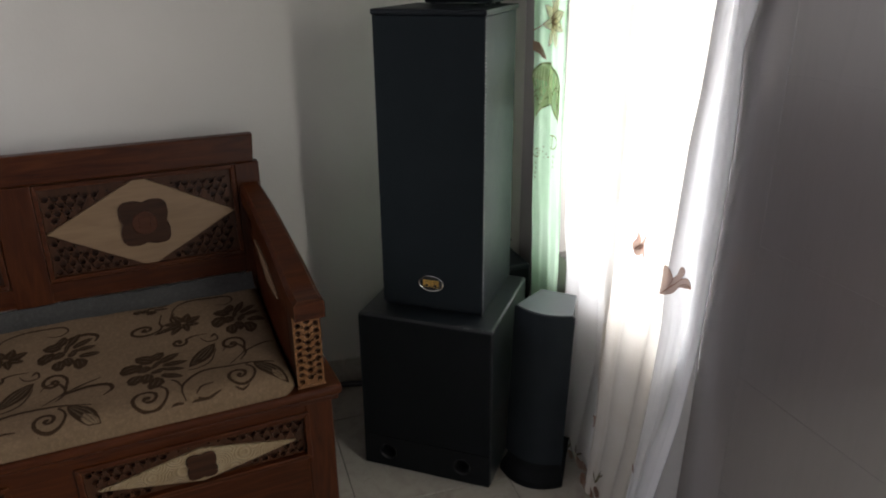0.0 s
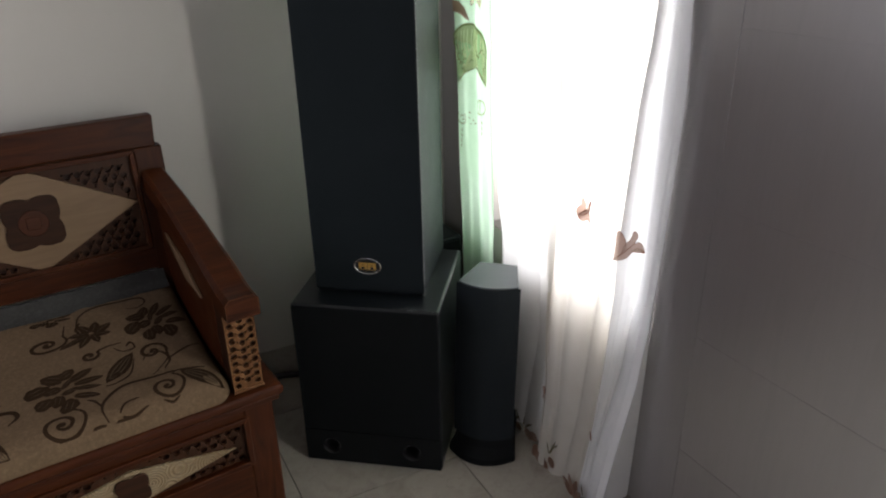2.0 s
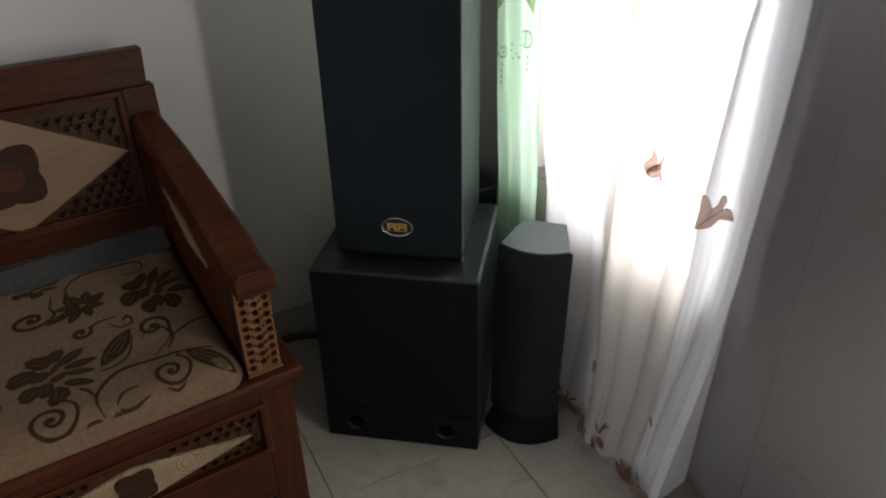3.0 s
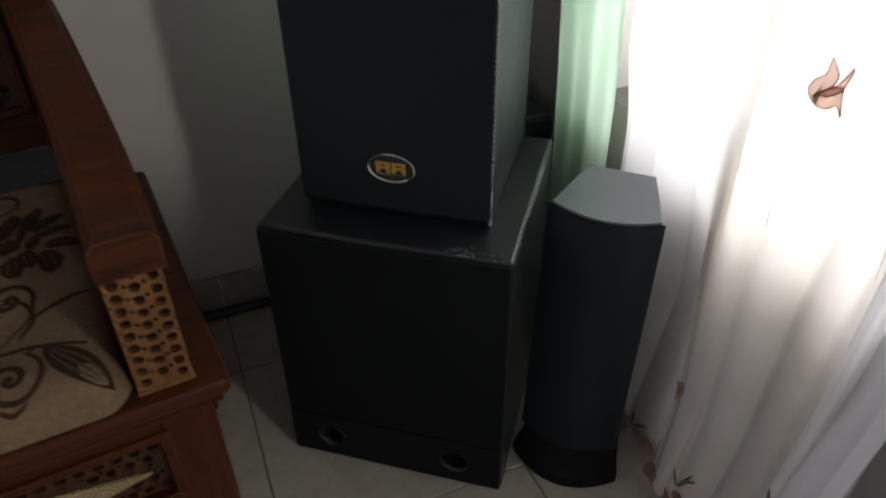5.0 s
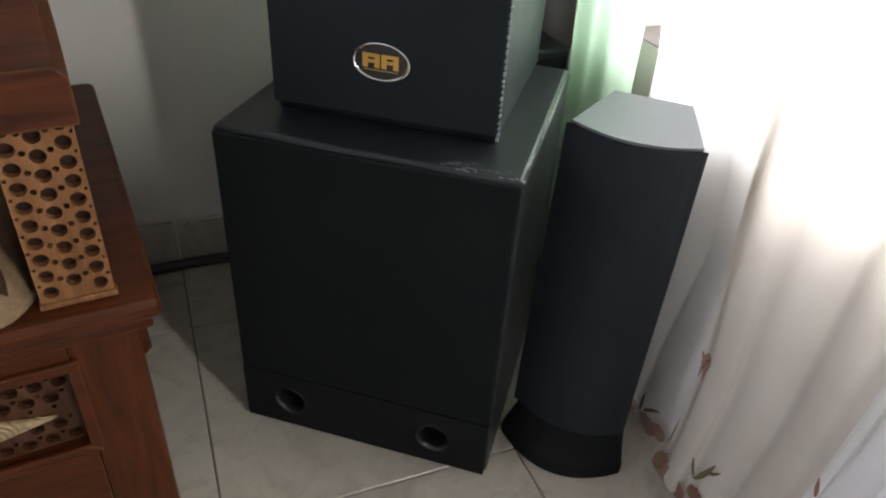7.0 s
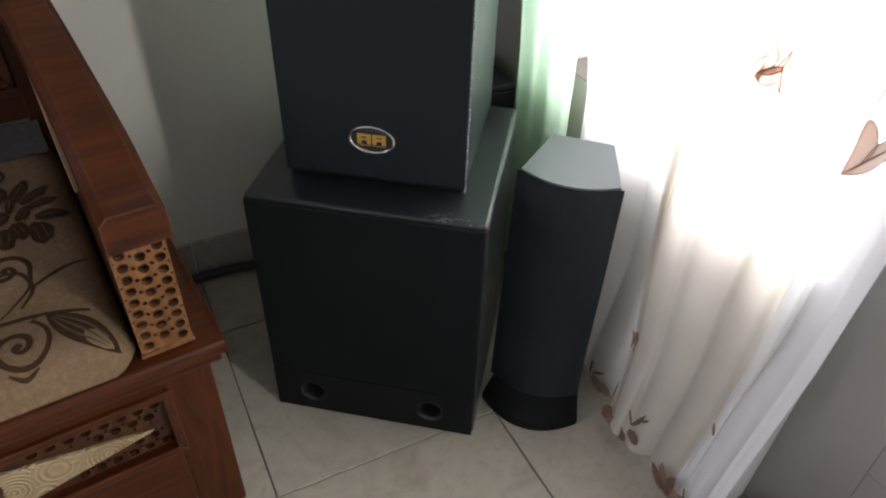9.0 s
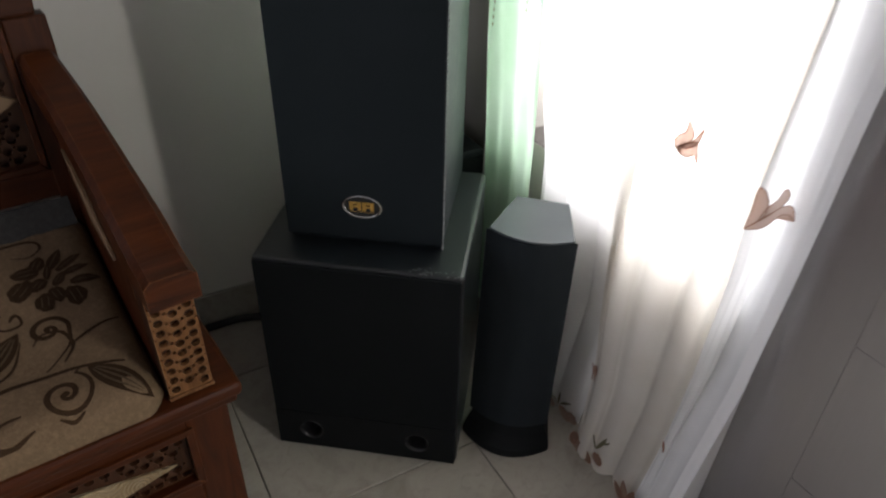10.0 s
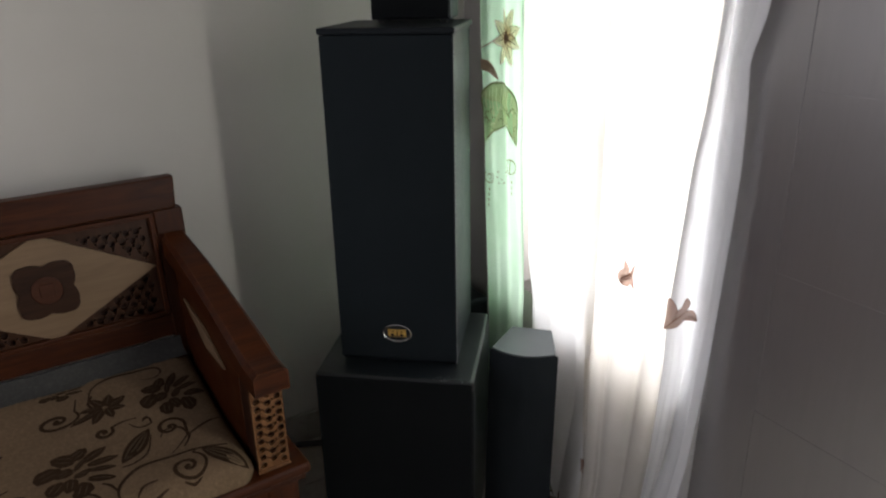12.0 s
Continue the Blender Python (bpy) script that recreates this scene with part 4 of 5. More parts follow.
def tower_ring(z, half, bulge, depth, back_half, dx, dy, n=14):
    pts = []
    for k in range(n + 1):
        t = -1 + 2 * k / n
        pts.append((dx + t * half, dy - bulge * (1 - t * t), z))
    pts += [(dx + back_half + 0.012, dy + depth * 0.55, z), (dx + back_half, dy + depth, z), (dx - back_half, dy + depth, z), (dx - back_half - 0.012, dy + depth * 0.55, z)]
    return pts


bm = bm_new()
loft(bm, [tower_ring(z, 0.0715, 0.023, 0.112, 0.046, x, y) for z, x, y in ((0.0565, 0.0060, 0.005), (0.18, 0.0065, 0.012), (0.32, 0.0085, 0.022), (0.4720, 0.0095, 0.0335))])
part("cabinet", bm, VINYL, tower)
bm = bm_new()
loft(bm, [tower_ring(z, 0.0712, 0.0245, 0.006, 0.066, x, y - 0.002) for z, x, y in ((0.0565, 0.0060, 0.005), (0.18, 0.0065, 0.012), (0.32, 0.0085, 0.022), (0.4705, 0.0095, 0.0335))])
part("grille", bm, TOWER_GRILLE, tower, "curved black cloth front")
bm = bm_new()
loft(bm, [tower_ring(z, h, 0.0235, 0.113, 0.047, 0.0095, 0.0335) for z, h in ((0.4722, 0.0722), (0.4732, 0.0728), (0.4745, 0.0728), (0.4755, 0.0715))])
part("top_plate", bm, SILVER, tower, "silvery grey plastic top")
bm = bm_new()
FOOT = ((0.0, 0.0855, 0.040, -0.012), (0.006, 0.0870, 0.041, -0.012), (0.018, 0.0868, 0.040, -0.011), (0.028, 0.0835, 0.036, -0.007), (0.040, 0.0765, 0.030, -0.001), (0.056, 0.0712, 0.0245, 0.004))
loft(bm, [tower_ring(z, h, b, 0.122, 0.060, 0.0070, y) for z, h, b, y in FOOT])
part("foot", bm, BAFFLE, tower)

# a further box wedged into the corner behind the others
corner = thing("corner_box_speaker", pose(-0.275, -0.250, 0), "black vinyl loudspeaker box wedged into the corner", "speaker")
bm = bm_new()
block(bm, 0.0, 0.205, 0.006, 0.235, 0.0, 0.444, 0.006, 3)
part("cabinet", bm, VINYL, corner)
bm = bm_new()
block(bm, 0.006, 0.199, 0.0, 0.0055, 0.012, 0.432, 0.002, 2)
part("grille", bm, GRILLE, corner)

# cables
cable = thing("floor_cable", pose(0, 0, 0), "thick black cable lying along the skirting", "cable")
bm = bm_new()
tube(bm, glide([(-0.98, -0.05, 0.010), (-0.84, -0.030, 0.010), (-0.735, -0.026, 0.010), (-0.66, -0.022, 0.0105), (-0.58, -0.026, 0.010), (-0.50, -0.06, 0.010), (-0.42, -0.10, 0.010)], 6), 0.0095)
part("cord", bm, RUBBER, cable, "", True)
loose = thing("speaker_wire_pair", pose(0, 0, 0), "two thin black wires crossing on the corner box", "cable")
for pts in (((-0.135, -0.060, 0.4465), (-0.108, -0.045, 0.452), (-0.085, -0.030, 0.485), (-0.066, -0.016, 0.530), (-0.058, -0.012, 0.62), (-0.062, -0.012, 0.80)),
            ((-0.045, -0.050, 0.4465), (-0.062, -0.038, 0.455), (-0.080, -0.026, 0.490), (-0.092, -0.014, 0.540), (-0.088, -0.012, 0.66), (-0.080, -0.012, 0.84))):
    bm = bm_new()
    tube(bm, glide(pts, 8), 0.0022, 6)
    part("cord", bm, RUBBER, loose, "", True)


# ---- curtains ----
def between(z, table):
    """A value that follows a table of (height, value) pairs, lowest first."""
    if z <= table[0][0]:
        return table[0][1]
    for (a, p), (b, q) in zip(table, table[1:]):
        if z <= b:
            return p + (q - p) * (z - a) / (b - a)
    return table[-1][1]


class Drape:
    """A hanging cloth: y runs between two edges that change with the height, x follows the pleats."""

    def __init__(self, left, right, x, pleats, seed, low, high, spread=0.0, laps=(0, 0.0, 0.0)):
        self.left, self.right, self.x, self.pleats, self.seed, self.low, self.high, self.spread, self.laps = left, right, x, pleats, seed, low, high, spread, laps
        self.tuck = 0.0
        self.crest = None

    def edge(self, z):
        return between(z, self.left), between(z, self.right)

    def depth(self, s, z):
        x = between(z, self.x)
        flare = 1 + self.spread * max(0.0, 1 - z / 0.5)
        for k, (count, amp, phase) in enumerate(self.pleats):
            wob = 0.9 * noise.noise((self.seed + k * 3.1, z * 1.3, s * 2))
            x += amp * flare * math.sin(2 * math.pi * count * s + phase + wob)
        x += 0.004 * noise.noise((self.seed, s * 7, z * 4))
        if self.crest and s > 0.84:
            x += (between(z, self.crest) - x) * ((s - 0.84) / 0.16) ** 1.5
        if s < self.tuck:
            x += (-0.008 - x) * (1 - s / self.tuck)
        return x

    def point(self, s, z):
        a, b = self.edge(z)
        count, side, deep = self.laps
        w = 2 * math.pi * count * s + 0.8 * noise.noise((self.seed * 1.7, z * 0.9, 0))
        fade = min(1.0, 6 * s, 6 * (1 - s))
        grow = 0.75 + 0.5 * noise.noise((self.seed, 3 * s, z * 0.7))
        return Vector((min(-0.006, self.depth(s, z) + deep * grow * math.cos(w)), a + (b - a) * s + side * fade * grow * math.sin(w), z))

    def on(self, y, z, lift):
        a, b = self.edge(z)
        s = min(1.0, max(0.0, (y - a) / (b - a)))
        y = a + (b - a) * s
        return Vector((min(-0.006, self.depth(s, z)) - self.laps[2] * 1.3 - lift, y, z))

    def mesh(self, nu, nv, hem=0.0):
        verts, faces = [], []
        for j in range(nv + 1):
            for i in range(nu + 1):
                s = i / nu
                low = self.low + hem * (0.5 + 0.5 * noise.noise((self.seed * 3, s * 5, 0)))
                z = low + (self.high - low) * j / nv
                verts.append(self.point(s, z))
        for j in range(nv):
            for i in range(nu):
                a = j * (nu + 1) + i
                faces.append((a, a + 1, a + nu + 2, a + nu + 1))
        return verts, faces


class Span:
    """A strip of cloth hung between two edges, each a table of y and a table of x by height."""

    def __init__(self, y0, x0, y1, x1, seed, slack):
        self.y0, self.x0, self.y1, self.x1, self.seed, self.slack = y0, x0, y1, x1, seed, slack

    def point(self, s, z):
        sag = self.slack * math.sin(math.pi * s)
        x = between(z, self.x0) * (1 - s) + between(z, self.x1) * s + sag * noise.noise((self.seed, s * 4, z * 2.5))
        y = between(z, self.y0) * (1 - s) + between(z, self.y1) * s + sag * noise.noise((self.seed + 9, s * 4, z * 2.5))
        return Vector((min(-0.003, x), y, z))

    def mesh(self, nu, nv):
        verts = [self.point(i / nu, 0.006 + (TOP - 0.006) * j / nv) for j in range(nv + 1) for i in range(nu + 1)]
        faces = [(a, a + 1, a + nu + 2, a + nu + 1) for j in range(nv) for a in range(j * (nu + 1), j * (nu + 1) + nu)]
        return verts, faces


class Flat:
    """A plain upright facet for embroidery, from one (x, y) to another over a run of widths."""

    def __init__(self, run, a, b):
        self.run, self.a, self.b = run, a, b

    def on(self, y, z, lift):
        k = (y - self.run[0]) / (self.run[1] - self.run[0])
        return Vector((self.a[0] + (self.b[0] - self.a[0]) * k - lift, self.a[1] + (self.b[1] - self.a[1]) * k, z))


def shape_on(drape, pts, lift=0.0016):
    """A patch of embroidery that follows the cloth; outline in y and z."""
    bm = bm_new()
    vs = [bm.verts.new(drape.on(y, max(0.006, z), lift)) for y, z in pts]
    c = bm.verts.new(drape.on(sum(p[0] for p in pts) / len(pts), max(0.006, sum(p[1] for p in pts) / len(pts)), lift))
    for i in range(len(vs)):
        bm.faces.new((vs[i], vs[(i + 1) % len(vs)], c))
    return bm


def line_on(bm, drape, pts, width, lift=0.0024):
    prev = None
    for i, (y, z) in enumerate(pts):
        y1, z1 = pts[max(i - 1, 0)]
        y2, z2 = pts[min(i + 1, len(pts) - 1)]
        d = math.hypot(y2 - y1, z2 - z1) or 1
        ends = [bm.verts.new(drape.on(y - s * width * (z2 - z1) / d, max(0.006, z + s * width * (y2 - y1) / d), lift)) for s in (-1, 1)]
        if prev:
            bm.faces.new((prev[0], prev[1], ends[1], ends[0]))
        prev = ends


def petal(cy, cz, length, width, turn, bend=0.0, n=8):
    """A pointed petal from its root; turn in degrees from upright, towards -y."""
    a = radians(turn)
    side1, side2 = [], []
    for k in range(n + 1):
        t = k / n
        w = width * math.sin(math.pi * min(1, 0.12 + 0.88 * t)) ** 0.8 * (1 - 0.15 * t)
        off = bend * length * t * t
        u, v = length * t, off
        for side, sg in ((side1, 1), (side2, -1)):
            q = v + sg * w
            side.append((cy - (u * math.sin(a) + q * math.cos(a)), cz + u * math.cos(a) - q * math.sin(a)))
    return side1 + side2[::-1]


# petal outlines in millimetres, from the foot of the flower
UPRIGHT = (
    ((0, 0), (-13, 6), (-17, 15), (-11, 27), (1, 38), (3, 56), (10, 50), (16, 40), (13, 28), (2, 18), (-8, 9)),
    ((0, 0), (-7, 8), (5, 20), (18, 31), (29, 53), (27, 38), (25, 29), (27, 14), (30, -2), (23, 9), (13, 2)),
    ((-2, 12), (8, 22), (22, 30), (24, 26), (10, 15)),
)
OPEN = (
    ((0, 0), (8, 34), (13, 74), (24, 73), (34, 62), (42, 44), (40, 28), (26, 12)),
    ((26, 12), (40, 38), (58, 50), (66, 66), (74, 70), (82, 58), (74, 42), (52, 26)),
    ((0, 0), (26, 14), (52, 28), (80, 40), (97, 32), (104, 8), (92, 20), (72, 22), (45, 2), (20, -2)),
)


def tulip(drape, parent, cy, cz, size, turn, outline, flat=1.0, lift=0.0016, mats=(ROSE_TULIP, ROSE_DARK)):
    """One embroidered tulip: three petals of brown organza with stitched rims."""
    a = radians(turn)
    rim = bm_new()
    for p in outline:
        pts = [Vector((u, v, 0)) for u, v in p]
        loop = glide(pts + [pts[0]], 3)[:-1]
        pts = []
        for q in loop:
            u, v = (q.x * math.cos(a) - q.y * math.sin(a)) * size * flat, (q.x * math.sin(a) + q.y * math.cos(a)) * size
            pts.append((cy - u, cz + v))
        part("petal", shape_on(drape, pts, lift), mats[0], parent, "brown organza petal")
        line_on(rim, drape, pts + [pts[0]], size * 0.95, lift + 0.0009)
    part("stitched_rim", rim, mats[1], parent, "dark stitched outline")


def stem(drape, parent, pts, width=0.0008, mat=None):
    bm = bm_new()
    line_on(bm, drape, [(p.x, p.y) for p in glide([(a, b, 0) for a, b in pts], 8)], width)
    part("stem", bm, mat or GREY_THREAD, parent)


TOP = 1.78
sheer = thing("sheer_curtain", pose(0, 0, 0), "white sheer curtain with brown embroidered tulips", "curtain")
layer_a = Drape([(0, -0.430), (0.3, -0.422), (0.50, -0.412), (0.60, -0.385), (2, -0.34)], [(0, -0.668), (0.3, -0.70), (0.5, -0.662), (0.6, -0.650), (2, -0.632)], [(0, -0.086), (0.15, -0.074), (0.4, -0.050), (2, -0.036)], [(1.6, 0.004, 0.4)], 2.0, 0.014, TOP, 0.0, (3.0, 0.012, 0.006))
v, f = layer_a.mesh(150, 60, 0.012)
sheet_part("back_width", v, f, SHEER_THIN, sheer)
# the crest of the last pleat, where the front width turns back to the window
CREST = [(0.0, -0.856), (0.2, -0.880), (0.35, -0.886), (0.55, -0.888), (0.65, -0.885), (0.75, -0.893), (0.85, -0.900), (0.95, -0.907), (1.05, -0.922), (1.15, -0.930), (2.0, -0.985)]
CREST_X = [(0.0, -0.108), (0.2, -0.098), (0.35, -0.086), (0.55, -0.074), (2.0, -0.070)]
layer_b = Drape(
    [(0.0, -0.690), (0.1, -0.690), (0.2, -0.686), (0.3, -0.662), (0.45, -0.632), (0.6, -0.618), (1.2, -0.60), (2.0, -0.58)],
    CREST,
    [(0, -0.112), (0.1, -0.104), (0.2, -0.092), (0.45, -0.054), (0.65, -0.034), (1.2, -0.034), (2.0, -0.05)], [(1.3, 0.006, 2.2), (3.3, 0.003, 0.7)], 5.0, 0.006, TOP, 0.3, (3.2, 0.007, 0.004))
layer_b.crest = CREST_X
v, f = layer_b.mesh(130, 70, 0.010)
sheet_part("front_width", v, f, SHEER, sheer)
# doubled hem along the free edge of the front width
verts = [layer_b.point(0.075 * i / 5, 0.012 + 0.56 * j / 60) - Vector((0.0035, 0, 0)) for j in range(61) for i in range(6)]
faces = [(a, a + 1, a + 7, a + 6) for j in range(60) for a in range(j * 6, j * 6 + 5)]
sheet_part("side_hem", verts, faces, SHEER, sheer, "doubled white side hem")
# the flank of that pleat, and the outer width that hangs close to the wall
FLANK = [(0.0, -0.878), (0.35, -0.884), (0.55, -0.888), (0.66, -0.888), (0.70, -0.871), (0.85, -0.878), (0.95, -0.883), (1.05, -0.894), (1.15, -0.901), (2.0, -0.94)]
FLANK_X = [(0.0, -0.096), (0.2, -0.070), (0.35, -0.032), (0.55, -0.012), (2.0, -0.010)]
OUTER = [(0.0, -0.936), (0.2, -0.943), (0.35, -0.948), (0.55, -0.949), (0.65, -0.954), (0.75, -0.958), (0.85, -0.963), (0.95, -0.966), (1.05, -0.962), (1.13, -0.955), (1.17, -0.968), (1.21, -0.979), (2.0, -1.02)]
OUTER_X = [(0.0, -0.106), (0.15, -0.084), (0.35, -0.045), (0.55, -0.022), (2.0, -0.020)]
flank = Span(CREST, CREST_X, FLANK, FLANK_X, 7.0, 0.004)
v, f = flank.mesh(16, 70)
sheet_part("pleat_flank", v, f, SHEER_FOLD, sheer, "flank of the last pleat")
outer_width = Span(FLANK, FLANK_X, OUTER, OUTER_X, 8.0, 0.005)
v, f = outer_width.mesh(20, 70)
sheet_part("outer_width", v, f, SHEER_FOLD, sheer, "outer width of sheer hanging close to the wall")
side_hem = Span([(z, y + 0.019) for z, y in OUTER], [(z, x - 0.004) for z, x in OUTER_X], [(z, y - 0.001) for z, y in OUTER], [(z, x - 0.003) for z, x in OUTER_X], 9.0, 0.001)
v, f = side_hem.mesh(8, 70)
sheet_part("side_hem", v, f, SHEER_THICK, sheer, "doubled white side hem")
# added strip behind the hem; keeps window light from leaking onto the door
end_return = Span([(z, y + 0.002) for z, y in OUTER], OUTER_X, [(z, y + 0.020) for z, y in OUTER], [(0, -0.003), (2, -0.003)], 10.0, 0.001)
v, f = end_return.mesh(4, 70)
sheet_part("end_return", v, f, SHEER_THICK, sheer, "added strip behind the side hem that blocks window light")
# embroidered tulips
tulip(layer_b, sheer, -0.728, 0.655, 0.00100, 0, UPRIGHT)
tulip(Flat((-0.876, -0.959), (-0.090, -0.898), (-0.040, -0.931)), sheer, -0.876, 0.640, 0.00080, 6, OPEN, 1.0, 0.004)
tulip(layer_b, sheer, -0.697, 0.215, 0.00065, 200, UPRIGHT, 0.7)
tulip(layer_a, sheer, -0.378, 0.700, 0.00042, 0, UPRIGHT, 0.22)
stem(layer_b, sheer, [(-0.690, 0.600), (-0.675, 0.622), (-0.690, 0.640), (-0.705, 0.610), (-0.728, 0.585), (-0.735, 0.560)])
stem(layer_b, sheer, [(-0.722, 0.640), (-0.728, 0.600), (-0.718, 0.560), (-0.726, 0.500)])
stem(layer_b, sheer, [(-0.893, 0.622), (-0.880, 0.580), (-0.884, 0.540)])
stem(layer_b, sheer, [(-0.962, 1.21), (-0.975, 1.16), (-0.985, 1.12), (-0.975, 1.10)], 0.0013, ROSE)
stem(layer_b, sheer, [(-0.955, 1.19), (-0.960, 1.15), (-0.975, 1.13)], 0.0013, ROSE)
# roses, buds and leaves along the hems


def round_petal(cy, cz, ry, rz, lean=0.0):
    a = radians(lean)
    pts = []
    for k in range(16):
        u, v = ry * math.cos(k * math.pi / 8), rz * math.sin(k * math.pi / 8) * (1 + 0.12 * math.cos(3 * k))
        pts.append((cy + u * math.cos(a) - v * math.sin(a), cz + u * math.sin(a) + v * math.cos(a)))
    return pts


def hem_piece(drape, name, outline, mat, lift=0.0016):
    part(name, shape_on(drape, outline, lift), mat, sheer, "brown organza petal" if name == "petal" else "")
    if name == "petal":
        bm = bm_new()
        line_on(bm, drape, outline + [outline[0]], 0.0007, lift + 0.0009)
        part("stitched_rim", bm, ROSE_DARK, sheer)


corner = Flat((-0.66, -0.90), (-0.116, -0.671), (-0.118, -0.912))
for cy, cz, ry, rz, lean, mat in ((-0.688, 0.030, 0.010, 0.022, 20, ROSE_HEM), (-0.706, 0.022, 0.020, 0.014, -20, ROSE_FRONT_LIT), (-0.726, 0.020, 0.018, 0.013, 15, ROSE_HEM), (-0.757, 0.042, 0.013, 0.014, 0, ROSE_HEM)):
    hem_piece(corner, "petal", round_petal(cy, cz, ry, rz, lean), mat)
for cy, cz, long, wide, lean in ((-0.842, 0.010, 0.046, 0.011, -52), (-0.846, 0.012, 0.054, 0.010, -26), (-0.850, 0.012, 0.052, 0.010, 2), (-0.846, 0.010, 0.040, 0.011, 38)):
    hem_piece(corner, "petal", petal(cy, cz, long, wide, lean, 0.1), ROSE_FRONT_LIT if lean in (-26, 38) else ROSE_HEM)
hem_piece(corner, "leaf", petal(-0.747, 0.062, 0.032, 0.0032, -32, 0.2), STEM_GREEN)
hem_piece(corner, "leaf", petal(-0.748, 0.064, 0.056, 0.0040, 28, -0.1), STEM_GREEN)
hem_piece(corner, "leaf", petal(-0.758, 0.090, 0.030, 0.0026, 60, -0.3), STEM_GREEN)
outer_foot = Flat((-0.87, -0.98), (-0.126, -0.870), (-0.124, -0.945))
for cy, cz, long, wide, lean in ((-0.902, 0.006, 0.036, 0.008, -28), (-0.915, 0.006, 0.040, 0.008, 4), (-0.928, 0.006, 0.040, 0.007, 34)):
    hem_piece(outer_foot, "petal", petal(cy, cz, long, wide, lean, 0.1), ROSE_FRONT_LIT)
hem_piece(outer_foot, "leaf", petal(-0.915, 0.050, 0.030, 0.0030, -30, 0.2), STEM_GREEN)
back_hem = Flat((-0.54, -0.68), (-0.094, -0.556), (-0.094, -0.696))
for cy, cz, ry, rz, lean in ((-0.622, 0.028, 0.018, 0.013, 20), (-0.645, 0.036, 0.015, 0.012, -10), (-0.575, 0.022, 0.014, 0.010, 10)):
    hem_piece(back_hem, "petal", round_petal(cy, cz, ry, rz, lean), ROSE_FRONT_LIT)
for cy, cz, long, lean in ((-0.600, 0.035, 0.036, -6), (-0.606, 0.040, 0.042, 40), (-0.580, 0.040, 0.036, -40), (-0.560, 0.030, 0.030, 20)):
    hem_piece(back_hem, "leaf", petal(cy, cz, long, 0.0034, lean, 0.15), STEM_GREEN)
crest_edge = Flat((-0.87, -0.91), (-0.104, -0.872), (-0.104, -0.912))
hem_piece(crest_edge, "leaf", petal(-0.888, 0.190, 0.026, 0.0030, -12), ROSE_DARK)

green = thing("green_curtain", pose(0, 0, 0), "narrow pale green satin curtain with embroidered flowers", "curtain")
drape_g = Drape([(0.0, -0.205), (0.5, -0.190), (1.2, -0.145), (2.0, -0.13)], [(0.0, -0.400), (0.5, -0.392), (0.85, -0.372), (1.1, -0.369), (2.0, -0.36)], [(0, -0.052), (2, -0.052)], [(1.6, 0.005, 2.4), (3.7, 0.0025, 0.5)], 13.0, 0.03, TOP)
drape_g.tuck = 0.16
v, f = drape_g.mesh(64, 60, 0.01)
sheet_part("satin", v, f, GREEN, green)
# tan flower with brown outlines, above the lace
for ang, long, wide in ((-108, 0.058, 0.016), (-62, 0.066, 0.016), (-22, 0.070, 0.016), (18, 0.072, 0.016), (60, 0.066, 0.016), (100, 0.062, 0.015), (150, 0.066, 0.017), (-158, 0.070, 0.017)):
    p = petal(-0.303, 1.128, long, wide, ang, 0.12)
    part("petal", shape_on(drape_g, p, 0.006), TAN_MOTIF, green, "tan embroidered petal")
    bm = bm_new()
    line_on(bm, drape_g, p + [p[0]], 0.0010, 0.0072)
    line_on(bm, drape_g, [(-0.303, 1.128), tuple(sum(q) / 2 for q in zip(p[6], p[-7]))], 0.0010, 0.0072)
    part("petal_outline", bm, ROSE, green)
bm = bm_new()
for k in range(7):
    a = 0.9 * k
    line_on(bm, drape_g, [(-0.303, 1.128), (-0.303 + 0.017 * math.cos(a), 1.128 + 0.017 * math.sin(a))], 0.0012, 0.008)
part("stamens", bm, ROSE, green)
part("leaf", shape_on(drape_g, [(-0.196, 1.074), (-0.222, 1.072), (-0.246, 1.060), (-0.260, 1.040), (-0.264, 1.028), (-0.246, 1.036), (-0.222, 1.044), (-0.197, 1.048)], 0.006), ROSE, green, "brown embroidered leaf")
bm = bm_new()
line_on(bm, drape_g, [(-0.192, 1.100), (-0.215, 1.108), (-0.242, 1.118), (-0.262, 1.130)], 0.0013, 0.006)
part("tendril", bm, ROSE, green)
# olive lace medallion: a dark arch, a mesh of threads and two points below


def arch(r, k, n):
    a = math.pi * k / n
    return -0.272 + 0.082 * r * math.cos(a), 0.962 + 0.060 * r * math.sin(a)


lace = [arch(1.0, k, 24) for k in range(25)] + [(-0.352, 0.915), (-0.350, 0.878), (-0.325, 0.902), (-0.300, 0.922), (-0.274, 0.912), (-0.240, 0.895), (-0.215, 0.872), (-0.192, 0.855), (-0.190, 0.915)]
part("lace_band", shape_on(drape_g, lace, 0.003), GREEN_MOTIF, green, "olive lace medallion")
bm = bm_new()
line_on(bm, drape_g, [arch(1.0, k, 24) for k in range(25)], 0.0030, 0.005)
line_on(bm, drape_g, [(-0.190, 0.960), (-0.190, 0.900), (-0.192, 0.856), (-0.222, 0.880), (-0.250, 0.903), (-0.278, 0.914), (-0.302, 0.925), (-0.328, 0.902), (-0.350, 0.880), (-0.353, 0.960)], 0.0016, 0.005)
part("lace_rim", bm, OLIVE_THREAD, green, "dark olive stitched rim")
rnd = random.Random(41)
light, dark = bm_new(), bm_new()
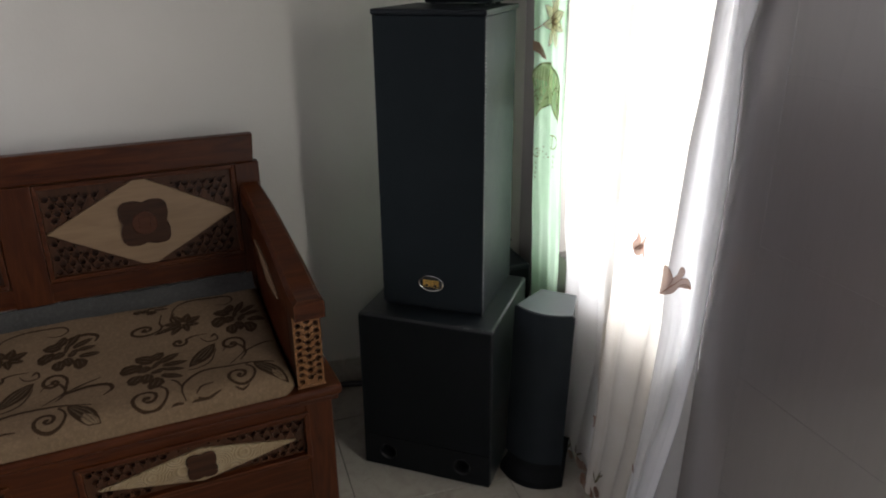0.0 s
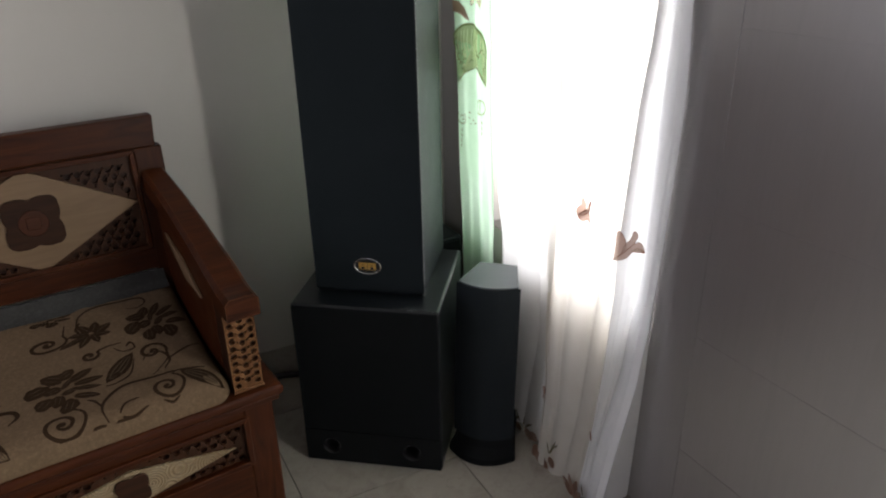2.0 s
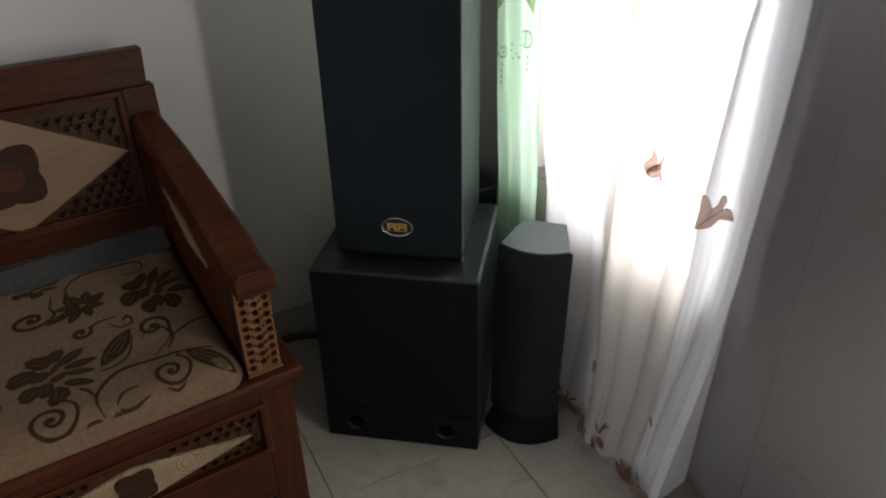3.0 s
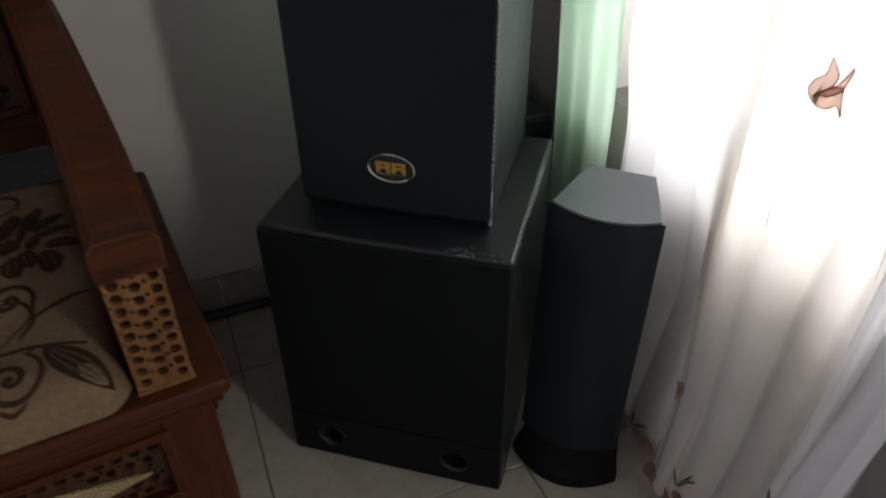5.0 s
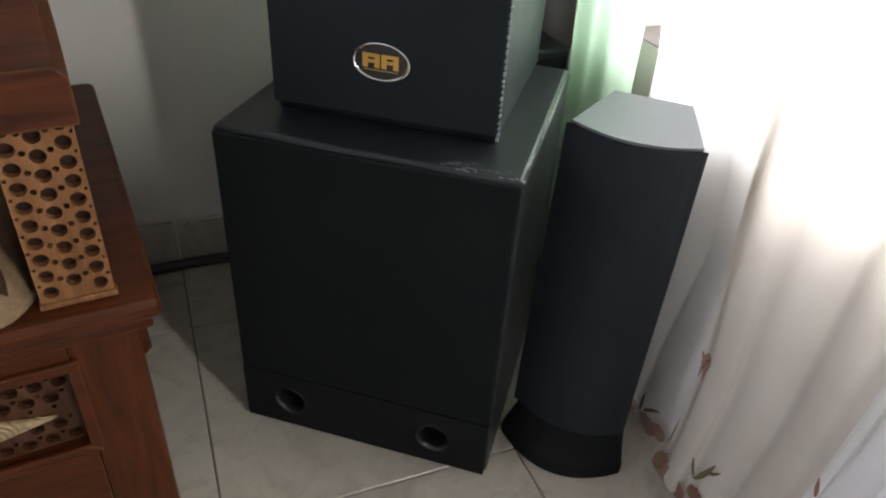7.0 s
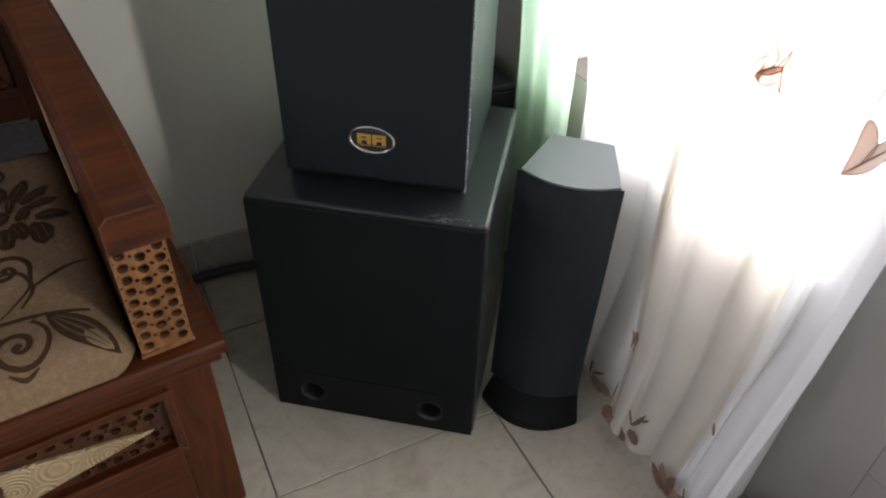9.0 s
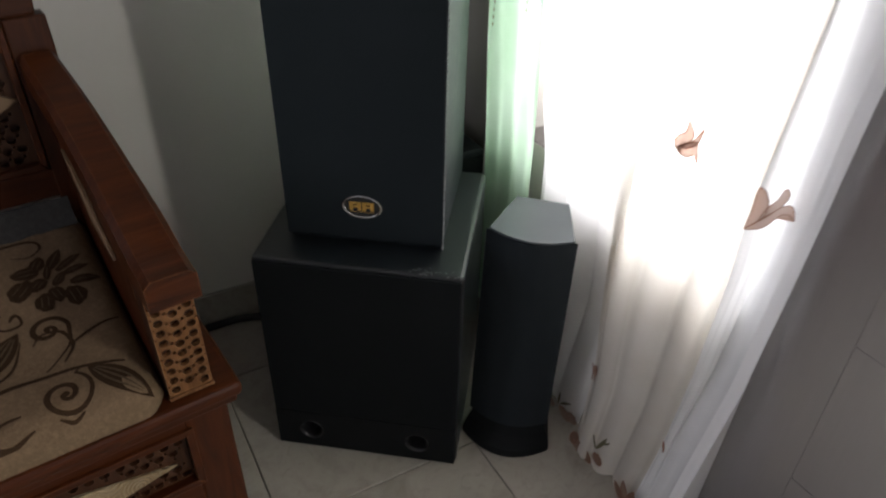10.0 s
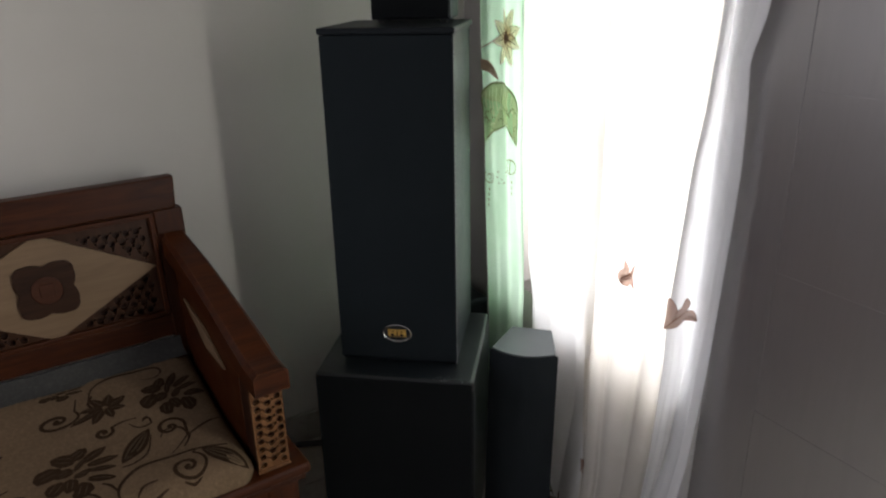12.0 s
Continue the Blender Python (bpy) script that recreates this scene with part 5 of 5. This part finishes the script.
for k in range(9):
    y = -0.328 + 0.014 * k
    top = 0.962 + 0.060 * math.sqrt(max(0.0, 1 - ((y + 0.272) / 0.082) ** 2)) - 0.012
    line_on(light, drape_g, [(y, top), (y + 0.003, (top + 0.955) / 2), (y - 0.002, 0.955)], 0.0018, 0.0050)
for k in range(30):
    y, z = rnd.uniform(-0.342, -0.200), rnd.uniform(0.905, 0.965)
    a = rnd.uniform(0, math.pi)
    line_on(light if k % 3 == 0 else dark, drape_g, [(y, z), (y + 0.010 * math.cos(a), z + 0.010 * math.sin(a)), (y + 0.016 * math.cos(a + 0.6), z + 0.016 * math.sin(a + 0.6))], 0.0014, 0.0054)
part("lace_thread", light, LACE_LIGHT, green)
part("lace_thread", dark, OLIVE_THREAD, green)
# drops below the lace: an open ring and a closed one with dotted tails
bm = bm_new()
line_on(bm, drape_g, [(-0.227 + 0.018 * math.cos(2.2 + 0.30 * k), 0.778 + 0.016 * math.sin(2.2 + 0.30 * k)) for k in range(17)], 0.0018)
line_on(bm, drape_g, [(-0.229 + 0.007 * math.cos(0.7 * k), 0.779 + 0.007 * math.sin(0.7 * k)) for k in range(8)], 0.0014)
line_on(bm, drape_g, [(-0.326 + 0.019 * math.cos(0.30 * k), 0.824 + 0.018 * math.sin(0.30 * k)) for k in range(22)], 0.0018)
line_on(bm, drape_g, [(-0.326, 0.842), (-0.325, 0.806)], 0.0015)
line_on(bm, drape_g, [(-0.318, 0.838), (-0.314, 0.824), (-0.319, 0.810)], 0.0012)
for y, z, n in ((-0.228, 0.748, 4), (-0.333, 0.790, 3)):
    for k in range(n):
        line_on(bm, drape_g, [(y, z - 0.014 * k), (y - 0.001, z - 0.007 - 0.014 * k)], 0.0020)
for k in range(9):
    y, z = -0.278 + 0.016 * math.cos(2.4 * k), 0.782 + 0.017 * math.sin(1.7 * k)
    line_on(bm, drape_g, [(y, z), (y, z + 0.004)], 0.0018)
part("drop_embroidery", bm, OLIVE_THREAD, green, "olive dotted embroidery")

# ---- skirting and floor, piece by piece ----
skirting = thing("baseboard", pose(0, 0, 0), "beige tile skirting along the painted wall", "skirting", kind="structure")


def slab(w, d, h, bevel):
    bm = bm_new()
    block(bm, 0, w, 0, d, 0, h, bevel, 1)
    me = bpy.data.meshes.new("slab")
    bmesh.ops.recalc_face_normals(bm, faces=bm.faces)
    bm.to_mesh(me)
    bm.free()
    me.materials.append(TILE)
    return me


skirt_mesh = slab(TILE_SIZE - 0.003, 0.0085, 0.092, 0.0015)
x = -0.283
xs = []
while x > X0 - TILE_SIZE:
    xs.append(x)
    x -= TILE_SIZE
for x in [-0.283 + 0.003 - 0.0015] + [q - TILE_SIZE + 0.0015 for q in xs]:
    if x < X0:
        continue
    if x > -0.3:
        me = slab(0.281, 0.0085, 0.092, 0.0015)
    else:
        me = skirt_mesh
    ob = new("skirting_tile", me)
    ob.parent = skirting
    ob.location = (x, -0.0095, 0.0)

floor = part("floor", block(bm_new(), X0, X1 + THICK, Y0, Y1, -0.12, -0.0035), GROUT)
tagged(floor, "beige mottled ceramic tile floor with dark joints", "floor", kind="structure")
tile_mesh = slab(TILE_SIZE - 0.0026, TILE_SIZE - 0.0026, 0.010, 0.0012)
cut_meshes = {}
ix = -0.283 - 9 * TILE_SIZE
while ix < X1:
    iy = -0.594 - 9 * TILE_SIZE
    while iy < Y1:
        x0, x1 = max(ix, X0), min(ix + TILE_SIZE, X1 + 0.02)
        y0, y1 = max(iy, Y0), min(iy + TILE_SIZE, Y1 - 0.001)
        if x1 - x0 > 0.02 and y1 - y0 > 0.02:
            key = (round(x1 - x0, 4), round(y1 - y0, 4))
            if key == (TILE_SIZE, TILE_SIZE):
                me = tile_mesh
            else:
                if key not in cut_meshes:
                    cut_meshes[key] = slab(key[0] - 0.0026, key[1] - 0.0026, 0.010, 0.0012)
                me = cut_meshes[key]
            ob = new("tile", me)
            ob.parent = floor
            ob.location = (x0 + 0.0013, y0 + 0.0013, -0.010)
        iy += TILE_SIZE
    ix += TILE_SIZE

# pale overcast distance outside the front wall
glow = bpy.data.materials.new("overcast_distance")
glow.use_nodes = True
principled(glow).inputs["Base Color"].default_value = (0.8, 0.8, 0.8, 1)
principled(glow).inputs["Emission Color"].default_value = (0.93, 0.97, 1.0, 1)
principled(glow).inputs["Emission Strength"].default_value = 2.2
backdrop = part("backdrop", block(bm_new(), 7.0, 7.1, -12, 14, -0.2, 7.0), glow)
tagged(backdrop, "bright overcast distance outside the window", "backdrop", kind="structure")

# ground outside the front wall
ground = part("ground", block(bm_new(), X1 + DEEP + 0.01, 60, -60, 60, -0.30, -0.10), plaster("pale_yard", (0.45, 0.42, 0.37), (0.36, 0.34, 0.30)))
tagged(ground, "pale yard outside the window", "ground", kind="structure")
